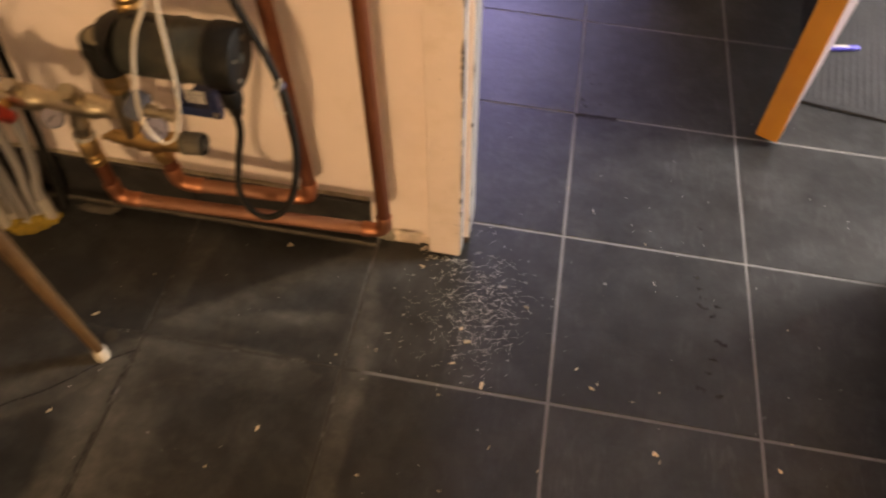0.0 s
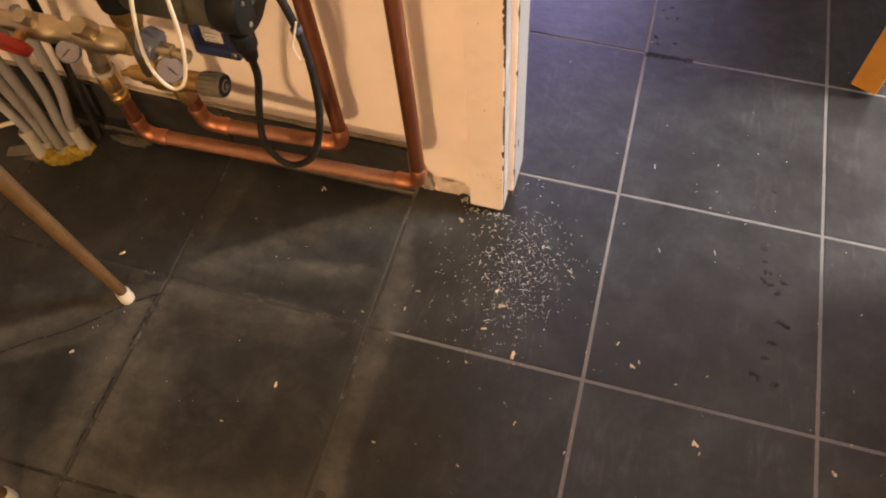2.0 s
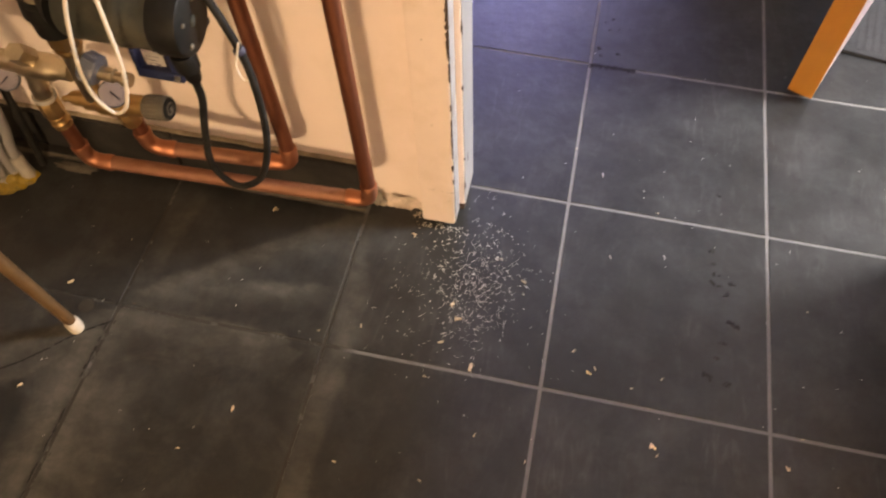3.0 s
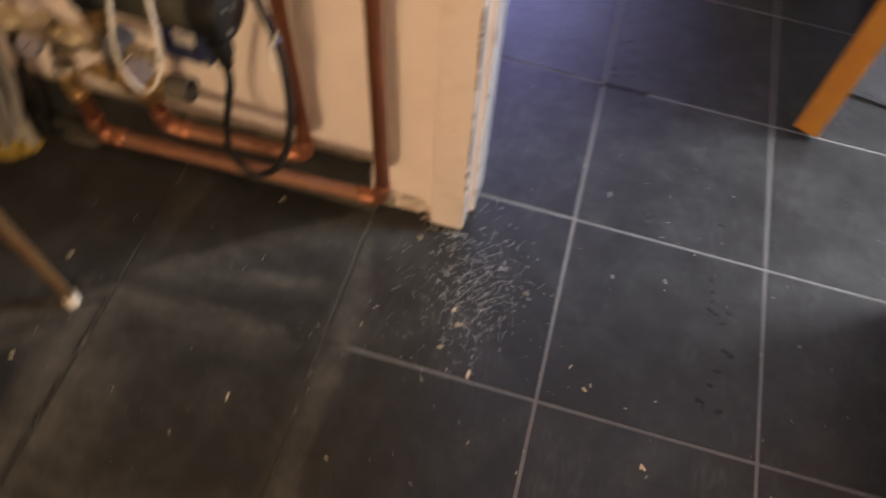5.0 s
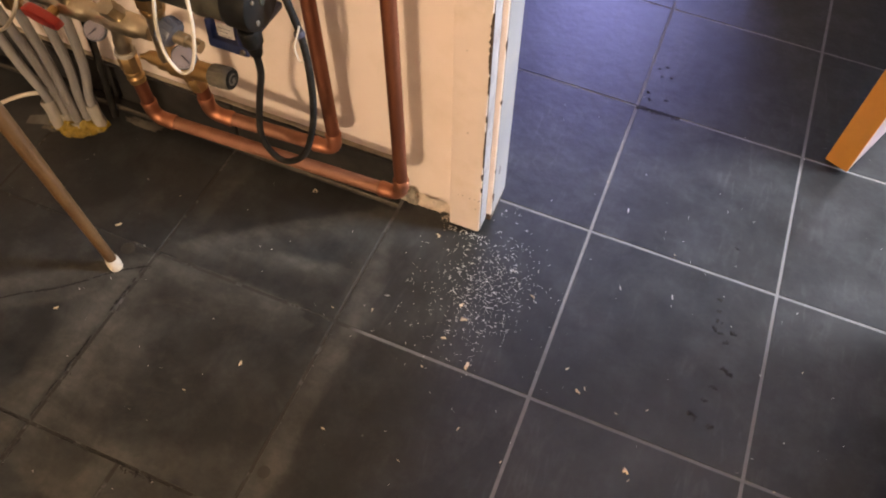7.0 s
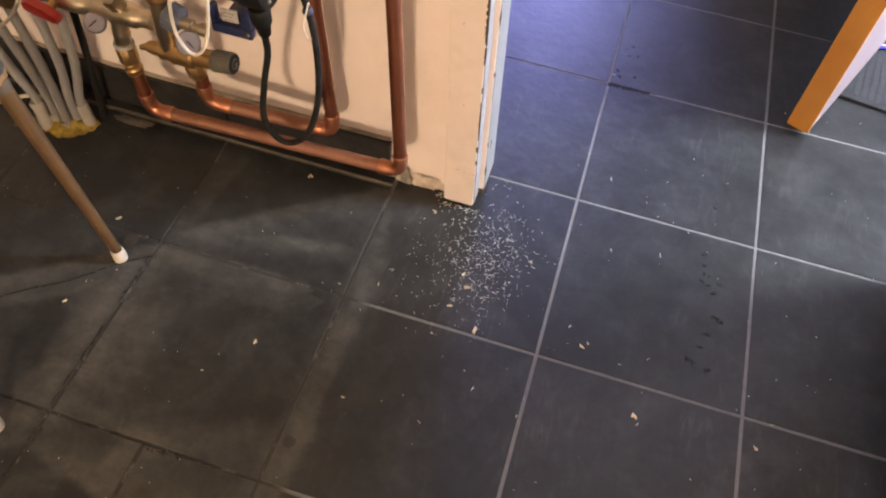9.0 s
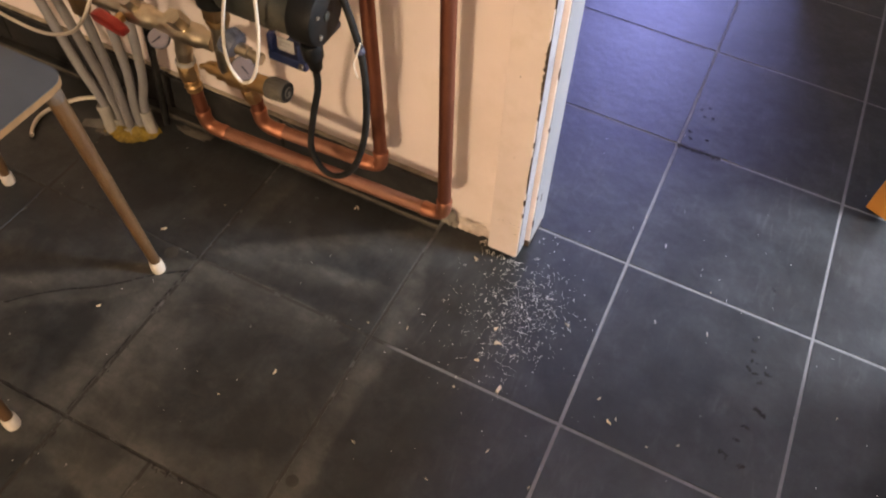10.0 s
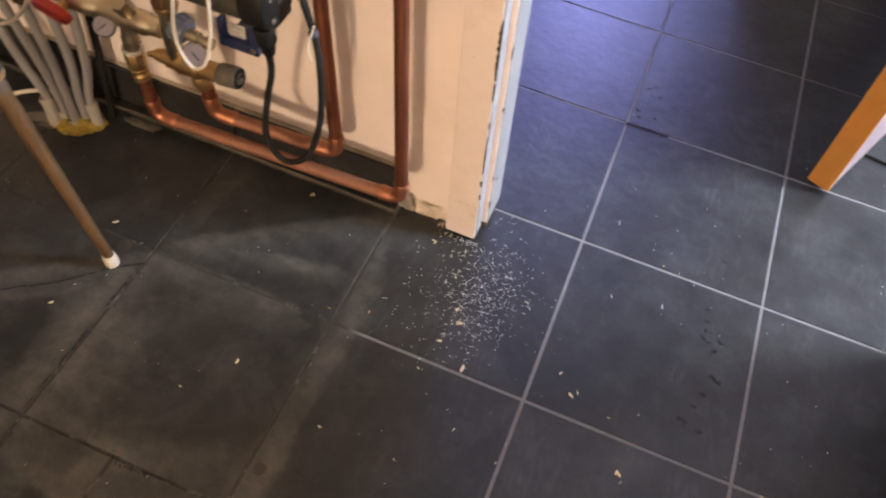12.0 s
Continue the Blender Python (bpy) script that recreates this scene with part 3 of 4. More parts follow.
for x in (-1.10, -1.02, -0.94, -0.86):
    part("outlet_nut", hexnut(bmesh.new(), (x, 0.15, 0.292), (x, 0.152, 0.262), 0.0135), BRASS, man)
part("hex_plug", hexnut(bmesh.new(), (-0.667, 0.150, 0.312), (-0.663, 0.128, 0.345), 0.0125), NICKEL, man, "hexagonal plug")
part("hex_plug", hexnut(bmesh.new(), (-0.745, 0.150, 0.310), (-0.745, 0.132, 0.338), 0.0105), NICKEL, man)
bm = bmesh.new()
thread(bm, (-0.675, 0.150, 0.296), (-0.681, 0.150, 0.247), 0.0118)
part("stub", bm, NICKEL, man)
part("ring", lathe(bmesh.new(), (-0.681, 0.150, 0.250), (-0.681, 0.150, 0.243), [(0, 0.0140), (0.5, 0.0150), (1, 0.0140)], 22), SLEEVE, man, "pale sealing ring")
part("union_nut", hexnut(bmesh.new(), (-0.681, 0.150, 0.243), (-0.679, 0.150, 0.215), 0.0142, 8), BRASS, man, "brass union nut")
part("collar", thread(bmesh.new(), (-0.679, 0.150, 0.215), (-0.676, 0.150, 0.195), 0.0122), BRASS, man)
gauge(man, (-0.703, 0.134, 0.288), (0.4, -0.6, 0.75), 0.0145, 0.6)
# red lever of the stop valve
bm = bmesh.new()
outline = [(-0.786, 0.306), (-0.782, 0.322), (-0.770, 0.327), (-0.752, 0.316), (-0.741, 0.304), (-0.742, 0.290), (-0.752, 0.287), (-0.770, 0.298)]
lo = [bm.verts.new((x, 0.106 + 0.35 * (0.30 - z), z)) for x, z in outline]
hi = [bm.verts.new((x, 0.122 + 0.35 * (0.30 - z), z)) for x, z in outline]
bm.faces.new(lo)
bm.faces.new(hi[::-1])
for k in range(len(lo)):
    bm.faces.new((lo[k], lo[(k + 1) % len(lo)], hi[(k + 1) % len(lo)], hi[k]))
bmesh.ops.bevel(bm, geom=list(bm.edges), offset=0.003, segments=2, affect="EDGES", profile=0.5)
lev = part("lever", bm, RED, man, "red plastic valve lever")
part("lever_stem", lathe(bmesh.new(), (-0.762, 0.148, 0.303), (-0.762, 0.118, 0.300), [(0, 0.008), (1, 0.007)], 14), BRASS, man)

# mixing valve below the pump, with its capped knob
val = thing("mixing_valve", (-0.58, 0.16, 0.25), "brass mixing valve with grey capped knob beneath the pump", "valve")
part("body", lathe(bmesh.new(), (-0.640, 0.150, 0.2535), (-0.540, 0.150, 0.260), [(0, 0.008), (0.08, 0.010), (0.2, 0.010), (0.22, 0.0135), (0.36, 0.0135), (0.42, 0.017), (0.70, 0.017), (0.74, 0.0135), (1, 0.0135)], 22), BRASS, val)
knob = part("knob", lathe(bmesh.new(), (-0.5395, 0.150, 0.260), (-0.508, 0.1495, 0.264), [(0, 0.0130), (0.06, 0.0148), (0.55, 0.0148), (0.9, 0.0156), (1, 0.0145)], 28), GREYCAP, val, "ribbed grey plastic knob")
bm = bmesh.new()
for k in range(18):
    w = 2 * math.pi * k / 18
    o = Vector((0, math.cos(w), math.sin(w))) * 0.0150
    sweep(bm, [Vector((-0.537, 0.150, 0.2605)) + o, Vector((-0.516, 0.1497, 0.263)) + o], 0.0008, 5)
part("rib", bm, GREYCAP, knob)
part("knob_face", lathe(bmesh.new(), (-0.5085, 0.1495, 0.2639), (-0.5066, 0.1495, 0.2641), [(0, 0.0136), (1, 0.0132)], 28), BLACK, knob, "black end disc")
part("ring", lathe(bmesh.new(), (-0.5067, 0.1495, 0.2641), (-0.5058, 0.1495, 0.2642), [(0, 0.0082), (1, 0.0076)], 24), GREYCAP, knob, "thin grey ring")
part("hub", lathe(bmesh.new(), (-0.5059, 0.1495, 0.2642), (-0.5054, 0.1495, 0.2642), [(0, 0.0066), (1, 0.0064)], 24), BLACK, knob)
part("screw", lathe(bmesh.new(), (-0.5055, 0.1495, 0.2642), (-0.5044, 0.1495, 0.2643), [(0, 0.0032), (1, 0.0024)], 14), GREYCAP, knob)
part("tail", hexnut(bmesh.new(), (-0.584, 0.153, 0.254), (-0.582, 0.160, 0.234), 0.0125), NICKEL, val)
part("union_nut", hexnut(bmesh.new(), (-0.582, 0.160, 0.234), (-0.580, 0.165, 0.208), 0.0136, 8), BRASS, val, "brass union nut")
gauge(val, (-0.554, 0.123, 0.306), (0.42, -0.62, 0.72), 0.0158, 2.2)
part("stem", lathe(bmesh.new(), (-0.568, 0.15, 0.272), (-0.564, 0.130, 0.292), [(0, 0.006), (1, 0.006)], 12), BRASS, val)
wheel = part("handwheel", lathe(bmesh.new(), (-0.581, 0.130, 0.3415), (-0.560, 0.127, 0.3350), [(0, 0.010), (0.06, 0.0165), (0.2, 0.0182), (0.5, 0.0175), (0.8, 0.0182), (0.94, 0.0165), (1, 0.009)], 24), PALEBLUE, val, "blue grey plastic handwheel")
bm = bmesh.new()
hub, far = Vector((-0.581, 0.130, 0.3415)), Vector((-0.560, 0.127, 0.3350))
hu, hv = ring_frame(far - hub)
for k in range(14):
    w = 2 * math.pi * k / 14
    o = (math.cos(w) * hu + math.sin(w) * hv) * 0.0178
    sweep(bm, [hub + (far - hub) * 0.15 + o, hub + (far - hub) * 0.85 + o], 0.0014, 6)
part("grip_rib", bm, PALEBLUE, wheel)
part("spindle", lathe(bmesh.new(), (-0.560, 0.127, 0.3350), (-0.523, 0.125, 0.332), [(0, 0.0085), (0.45, 0.0085), (0.48, 0.0062), (0.72, 0.0062), (0.75, 0.0088), (1, 0.0080)], 18), NICKEL, val, "dull brass spindle")
part("neck", lathe(bmesh.new(), (-0.580, 0.131, 0.340), (-0.600, 0.144, 0.322), [(0, 0.0085), (0.6, 0.0085), (0.65, 0.011), (1, 0.011)], 16), NICKEL, val)
part("drain_spigot", lathe(bmesh.new(), (-0.640, 0.150, 0.2535), (-0.652, 0.148, 0.2500), [(0, 0.0065), (0.5, 0.0045), (1, 0.0040)], 12), BRASS, val, "small brass drain spigot")
# the circulation pump
pump = thing("circulation_pump", (-0.52, 0.125, 0.432), "dusty grey green circulation pump with black end and cable", "pump")
PX, PY, PZ = -0.417, 0.120, 0.443
bm = bmesh.new()
lathe(bm, (-0.552, PY, PZ), (-0.449, PY, PZ), [(0, 0.028), (0.03, 0.034), (0.10, 0.0358), (0.60, 0.0358), (0.62, 0.0372), (0.70, 0.0372), (0.72, 0.0358), (0.97, 0.0358), (1, 0.035)], 36)
body = part("motor_housing", bm, MOTOR, pump, "dusty grey green motor housing")
bm = bmesh.new()
for k in range(5):
    box(bm, (-0.538 + k * 0.009, PY - 0.004, PZ + 0.0352), (-0.533 + k * 0.009, PY + 0.004, PZ + 0.0366), 0.0006)
part("cooling_slot", bm, BLACK, body)
end = part("end_cap", lathe(bmesh.new(), (-0.4495, PY, PZ), (PX, PY, PZ), [(0, 0.0368), (0.1, 0.0385), (0.75, 0.0385), (0.95, 0.0365), (1, 0.034)], 36), BLACK, pump, "black plastic end cap")
for dy, dz, r, mtl in ((-0.016, -0.020, 0.0034, GREYCAP), (-0.020, 0.010, 0.0024, GREYCAP), (0.010, 0.020, 0.0036, GREYCAP), (0.0, 0.0, 0.006, MOTOR)):
    part("screw", lathe(bmesh.new(), (PX - 0.0005, PY + dy, PZ + dz), (PX + 0.0022, PY + dy, PZ + dz), [(0, r), (0.7, r), (1, r * 0.7)], 14), mtl, end)
# volute with upright ports
bm = bmesh.new()
lathe(bm, (-0.587, 0.130, 0.440), (-0.590, 0.131, 0.392), [(0, 0.021), (0.08, 0.0255), (0.45, 0.0265), (0.5, 0.0235), (1, 0.0215)], 28)
lathe(bm, (-0.592, 0.150, 0.432), (-0.552, 0.130, 0.434), [(0, 0.018), (0.4, 0.030), (1, 0.036)], 28)
vol = part("volute", bm, BLACK, pump, "black cast volute")
part("cap_top", lathe(bmesh.new(), (-0.587, 0.130, 0.4395), (-0.587, 0.130, 0.4415), [(0, 0.0195), (0.7, 0.0195), (1, 0.018)], 24), DUSTTOP, vol, "dusty tan top")
part("union_nut", hexnut(bmesh.new(), (-0.590, 0.131, 0.392), (-0.592, 0.134, 0.368), 0.0175), BRASS, pump, "brass union nut")
part("collar", lathe(bmesh.new(), (-0.592, 0.134, 0.368), (-0.593, 0.136, 0.358), [(0, 0.0150), (0.5, 0.0165), (1, 0.0150)], 22), BRASS, pump)
part("port_tube", lathe(bmesh.new(), (-0.593, 0.136, 0.358), (-0.606, 0.150, 0.262), [(0, 0.0125), (0.9, 0.0125), (1, 0.011)], 20), NICKEL, pump)
bm = bmesh.new()
lathe(bm, (-0.553, 0.150, 0.440), (-0.552, 0.151, 0.505), [(0, 0.013), (0.1, 0.016), (0.2, 0.014), (0.3, 0.0165), (0.4, 0.014), (0.5, 0.0165), (0.6, 0.014), (0.7, 0.0165), (0.8, 0.014), (1, 0.0135)], 20)
part("upper_union", bm, BRASS, pump, "ribbed brass union")
part("riser", sweep(bmesh.new(), [(-0.552, 0.151, 0.505), (-0.560, 0.153, 0.75), (-0.572, 0.155, 1.15)], 0.0108, 16), COPPER, pump, "copper riser")
# blue bracket with a printed label
br = part("bracket", box(bmesh.new(), (-0.532, 0.150, 0.312), (-0.474, 0.164, 0.327), 0.003), BLUE, pump, "blue plastic bracket")
part("upright", box(bmesh.new(), (-0.487, 0.1505, 0.3265), (-0.475, 0.1635, 0.354), 0.003), BLUE, br)
part("upright", box(bmesh.new(), (-0.532, 0.1505, 0.3265), (-0.524, 0.1635, 0.354), 0.003), BLUE, br)
part("label", box(bmesh.new(), (-0.518, 0.1555, 0.330), (-0.494, 0.1570, 0.350), 0.0004), LABEL, br, "white label with unreadable print")
bm = bmesh.new()
for k in range(3):
    box(bm, (-0.515, 0.1548, 0.333 + k * 0.0055), (-0.498 - 0.004 * (k % 2), 0.1554, 0.3328 + k * 0.0055))
part("print_bar", bm, INK, br)
part("screw", lathe(bmesh.new(), (-0.481, 0.1502, 0.320), (-0.481, 0.1475, 0.320), [(0, 0.0042), (1, 0.003)], 14), NICKEL, br)
part("arm", box(bmesh.new(), (-0.530, 0.1645, 0.308), (-0.486, 0.261, 0.318), 0.003), BLUE, br)
# terminal plug and cable
plug = part("plug", lathe(bmesh.new(), (-0.434, 0.108, 0.408), (-0.4345, 0.116, 0.360), [(0, 0.012), (0.08, 0.0138), (0.5, 0.0128), (0.55, 0.0105), (0.92, 0.008), (1, 0.006)], 16), BLACK, pump, "black moulded plug")
pts = glide([(-0.4355, 0.116, 0.362), (-0.438, 0.121, 0.325), (-0.452, 0.126, 0.268), (-0.462, 0.128, 0.200), (-0.447, 0.128, 0.165), (-0.424, 0.128, 0.161), (-0.396, 0.128, 0.190), (-0.378, 0.128, 0.250),
             (-0.372, 0.128, 0.315), (-0.377, 0.130, 0.385), (-0.393, 0.132, 0.440), (-0.418, 0.135, 0.500), (-0.452, 0.14, 0.60), (-0.470, 0.15, 0.72)], 6)
part("power_cable", sweep(bmesh.new(), pts, 0.0046, 10), RUBBER, pump, "thick black rubber cable in a loop")
tie = part("cable_tie", lathe(bmesh.new(), (-0.3795, 0.130, 0.398), (-0.3822, 0.130, 0.404), [(0, 0.0062), (0.5, 0.0068), (1, 0.0062)], 14), INK, pump)
part("tie_wire", sweep(bmesh.new(), glide([(-0.376, 0.124, 0.418), (-0.380, 0.122, 0.403), (-0.385, 0.122, 0.385), (-0.381, 0.123, 0.366), (-0.376, 0.124, 0.366)], 4), 0.0012, 6), WIRE, tie, "thin white wire end")


def cable(name, label, points, r, material=WIRE):
    ob = part(name, sweep(bmesh.new(), glide(points, 6), r, 8), material)
    return tagged(ob, label, "cable")


cable("sensor_wire", "thin white wire hanging in a loop before the pump",
      [(-0.462, 0.085, 0.64), (-0.478, 0.065, 0.55), (-0.499, 0.060, 0.502), (-0.514, 0.060, 0.450), (-0.522, 0.060, 0.405), (-0.520, 0.060, 0.371), (-0.506, 0.060, 0.352), (-0.490, 0.060, 0.362), (-0.478, 0.060, 0.392),
       (-0.470, 0.060, 0.435), (-0.467, 0.060, 0.49), (-0.466, 0.065, 0.55), (-0.455, 0.085, 0.64)], 0.0021)
cable("white_cable", "white cable sagging across the manifold", [(-0.72, 0.10, 0.42), (-0.745, 0.085, 0.375), (-0.775, 0.08, 0.325), (-0.82, 0.08, 0.285), (-0.90, 0.085, 0.262), (-1.05, 0.1, 0.27), (-1.2, 0.11, 0.33)], 0.0025)
cable("white_cable", "white cable lying behind the stool on the floor", [(-1.000, 0.075, 0.0045), (-1.012, 0.090, 0.0045), (-1.022, 0.118, 0.0045), (-1.014, 0.152, 0.005), (-0.988, 0.180, 0.010), (-0.948, 0.196, 0.018), (-0.905, 0.200, 0.022)], 0.0036)
cable("white_cable", "thin white cable in a slack loop beside the heating pipes", [(-0.93, 0.11, 0.42), (-0.945, 0.085, 0.36), (-0.98, 0.08, 0.315), (-1.03, 0.085, 0.295), (-1.12, 0.10, 0.31), (-1.22, 0.12, 0.36)], 0.0022)

# ---- floor heating pipes rising from the floor ----
PIPES = [((-0.900, 0.160), (-0.99, 0.165, 0.33), 0.052, 0.0128), ((-0.880, 0.166), (-0.93, 0.160, 0.29), 0.026, 0.0105), ((-0.862, 0.166), (-0.875, 0.158, 0.29), 0.016, 0.0112), ((-0.850, 0.178), (-0.825, 0.158, 0.29), 0.018, 0.0098),
         ((-0.836, 0.186), (-0.785, 0.165, 0.31), 0.046, 0.0108)]
for (x, y), top, tall, wide in PIPES:
    p = thing("heating_pipe", (x, y, 0), "pale grey plastic heating pipe rising from the floor", "pipe", "floor heating pipes")
    pts = glide([(x, y, 0.0), (x - 0.001, y, 0.06), (x + (top[0] - x) * 0.35, y, 0.14), top], 5)
    part("tube", sweep(bmesh.new(), pts, 0.0076, 12), PEX, p)
    bm = lathe(bmesh.new(), (x + 0.004, y - 0.003, 0.0), (x - 0.003, y, tall), [(0, wide), (0.2, wide * 0.97), (0.45, wide * 0.93), (0.7, wide * 0.92), (0.97, wide * 0.98), (1, wide * 0.86), (0.93, wide * 0.80)], 16)
    for v in bm.verts:
        v.co += 0.0022 * noise.noise_vector(v.co * 80)
        v.co.z = max(v.co.z, 0.0)
    part("sleeve", bm, SLEEVE, p, "whitish plaster smeared sleeve")
p = thing("drain_hose", (-0.852, 0.222, 0), "black hose rising along the wall from the floor", "hose")
part("tube", sweep(bmesh.new(), glide([(-0.826, 0.212, 0.0), (-0.824, 0.218, 0.08), (-0.820, 0.222, 0.185), (-0.815, 0.226, 0.42)], 5), 0.0060, 10), RUBBER, p)

# yellow tape wound round the pipe feet, crumpled flat on the floor
rt = random.Random(8)
TAPE_LINE = glide([(-0.918, 0.164, 0), (-0.908, 0.151, 0), (-0.889, 0.146, 0), (-0.868, 0.141, 0), (-0.850, 0.147, 0), (-0.835, 0.160, 0), (-0.824, 0.176, 0), (-0.820, 0.190, 0)], 8)
bm = bmesh.new()
rows = []
for i, q in enumerate(TAPE_LINE):
    d = (TAPE_LINE[min(i + 1, len(TAPE_LINE) - 1)] - TAPE_LINE[max(i - 1, 0)]).normalized()
    out = Vector((d.y, -d.x, 0))
    row = []
    for k in range(9):
        s = k / 8
        p = q + out * (0.004 - 0.020 * s) + Vector((0, 0, 0.0010 + 0.017 * s ** 1.5))
        p += 0.0036 * noise.noise_vector(p * 120) + 0.0016 * noise.noise_vector(p * 330)
        p.z = max(p.z, 0.0006)
        row.append(bm.verts.new(p))
    rows.append(row)
for a, c in zip(rows, rows[1:]):
    for k in range(8):
        bm.faces.new((a[k], c[k], c[k + 1], a[k + 1]))
tape = tagged(part("tape_wrap", bm, TAPE), "dirty yellow tape crumpled round the pipe feet on the floor", "tape")
for k in range(7):
    bm = bmesh.new()
    c = Vector((-0.872 + rt.uniform(-0.04, 0.045), 0.150 + rt.uniform(-0.004, 0.022), 0.010))
    w = rt.uniform(0, math.pi)
    u, l = Vector((math.cos(w), math.sin(w), rt.uniform(-0.2, 0.4))), rt.uniform(0.008, 0.017)
    n = Vector((-u.y, u.x, rt.uniform(-0.5, 0.5))) * rt.uniform(0.003, 0.006)
    last = None
    for i in range(6):
        p = c + u * l * (i / 5 - 0.5) + 0.003 * noise.noise_vector((c + u * l * i) * 60)
        pair = [bm.verts.new(p + n), bm.verts.new(p - n)]
        for v in pair:
            v.co.z = max(v.co.z, 0.001)
        if last:
            bm.faces.new((last[0], pair[0], pair[1], last[1]))
        last = pair
    part("loose_fold", bm, TAPE, tape, "loose crumpled fold of yellow tape")
bm = bmesh.new()
last = None
for i in range(9):
    q = Vector((-0.952 + 0.0065 * i, 0.142 + 0.0022 * i, 0.0))
    pair = [q + Vector((0.002, -0.007, 0.0008)), q + Vector((-0.003, 0.010, 0.0012 + 0.0012 * i))]
    pair = [bm.verts.new(p + 0.0012 * noise.noise_vector(p * 140)) for p in pair]
    for v in pair:
        v.co.z = max(v.co.z, 0.0005)
    if last:
        bm.faces.new((last[0], pair[0], pair[1], last[1]))
    last = pair
part("grey_end", bm, mat("dusty_plastic_film", (0.10, 0.095, 0.085), 0.5, spread=0.3, scale=60), tape, "greyish loose end of tape")


def strip(x0, x1, y0, y1, foot, top, step=0.006, rough=0.002, cols=6, seed=0, freq=70):
    """A smeared band along the wall's foot, rising from the floor to the wall."""
    bm = bmesh.new()
    n = int((x1 - x0) / step)
    rows = []
    for i in range(n + 1):
        x = x0 + (x1 - x0) * i / n
        row = []
        for k in range(cols + 1):
            s = k / cols
            p = Vector((x, y0 + (y1 - y0) * s, foot + (top - foot) * s ** 2.2))
            p += rough * noise.noise_vector(p * freq + Vector((seed, 0, 0))) + rough * 0.35 * noise.noise_vector(p * freq * 3)
            row.append(bm.verts.new(p))
        rows.append(row)
    for a, c in zip(rows, rows[1:]):
        for k in range(cols):
            bm.faces.new((a[k], c[k], c[k + 1], a[k + 1]))
    return bm


tagged(part("mortar_bed", strip(-1.9, -0.302, 0.2285, 0.2345, 0.0002, 0.0022, rough=0.0012, freq=50), MORTAR), "rough grey mortar smeared along the foot of the wall", "mortar", "", "stuff")
PLASTERLUMP = mat("crumbling_plaster", (0.58, 0.50, 0.44), 0.9, spread=0.22, scale=60, bump=0.8, stain=(0.22, 0.185, 0.15), stain_scale=34, stain_amount=0.8)
bm = strip(-0.318, -0.209, 0.246, 0.2625, -0.001, 0.015, 0.002, 0.0050, 12, 5, 40)
for v in bm.verts:
    hump = math.exp(-((v.co.x + 0.253) / 0.017) ** 2) + 0.9 * math.exp(-((v.co.x + 0.291) / 0.010) ** 2) - 1.1 * math.exp(-((v.co.x + 0.221) / 0.007) ** 2)
    v.co.y -= 0.006 * hump * max(0, min(1, v.co.z / 0.012))
    v.co.z = max(-0.001, v.co.z + 0.004 * hump * max(0, min(1, v.co.z / 0.012)))
tagged(part("plaster_fillet", bm, PLASTERLUMP), "crumbling plaster at the wall's foot beside the door frame", "plaster", "", "stuff")
bm = bmesh.new()
for x, y, z, r in ((-0.288, 0.252, 0.012, 0.013), (-0.279, 0.250, 0.004, 0.008), (-0.297, 0.250, 0.005, 0.009), (-0.304, 0.251, 0.012, 0.008)):
    for v in bmesh.ops.create_icosphere(bm, subdivisions=3, radius=r, matrix=Matrix.Translation((x, y, z)) @ Matrix.Diagonal((0.8, 0.62, 1.25, 1)))["verts"]:
        v.co += 0.30 * r * noise.noise_vector(v.co * 70) + 0.12 * r * noise.noise_vector(v.co * 210)
        v.co.y = min(v.co.y, 0.2615)
        v.co.z = max(v.co.z, 0.0)
tagged(part("mortar_lump", bm, mat("grey_mortar_lump", (0.27, 0.245, 0.21), 0.9, spread=0.3, scale=60, bump=0.8, stain=(0.15, 0.135, 0.115), stain_scale=25, stain_amount=0.8)), "grey lump of mortar against the wall below the copper pipe", "mortar")


def mound(bm, x, y, rx, ry, h, seed):
    """A low uneven smear on the floor: thin at its ragged rim."""
    rings, seg = 6, 28
    mid = bm.verts.new((x, y, h * 0.8))
    last = None
    for i in range(1, rings + 1):
        s = i / rings
        row = []
        for k in range(seg):
            w = 2 * math.pi * k / seg
            e = 1 + 0.55 * noise.noise(Vector((math.cos(w) * 1.7, math.sin(w) * 1.7, seed))) + 0.2 * noise.noise(Vector((math.cos(w) * 6, math.sin(w) * 6, seed)))
            px, py = x + rx * s * e * math.cos(w), y + ry * s * e * math.sin(w)
            z = h * (1 - s * s) * (0.8 + 0.6 * noise.noise(Vector((px * 130, py * 130, seed)))) if i < rings else -0.0004
            row.append(bm.verts.new((px, py, z)))
        for k in range(seg):
            if last:
                bm.faces.new((last[k], row[k], row[(k + 1) % seg], last[(k + 1) % seg]))
            else:
                bm.faces.new((mid, row[k], row[(k + 1) % seg]))
        last = row
    return bm


for x, y, rx, ry, h, seed in ((-0.768, 0.216, 0.042, 0.011, 0.0012, 1), (-0.908, 0.150, 0.020, 0.016, 0.0012, 4)):
    tagged(part("mortar_smear", mound(bmesh.new(), x, y, rx, ry, h, seed), MORTAR), "thin smear of grey mortar dried on the tiles", "mortar", "mortar smears")
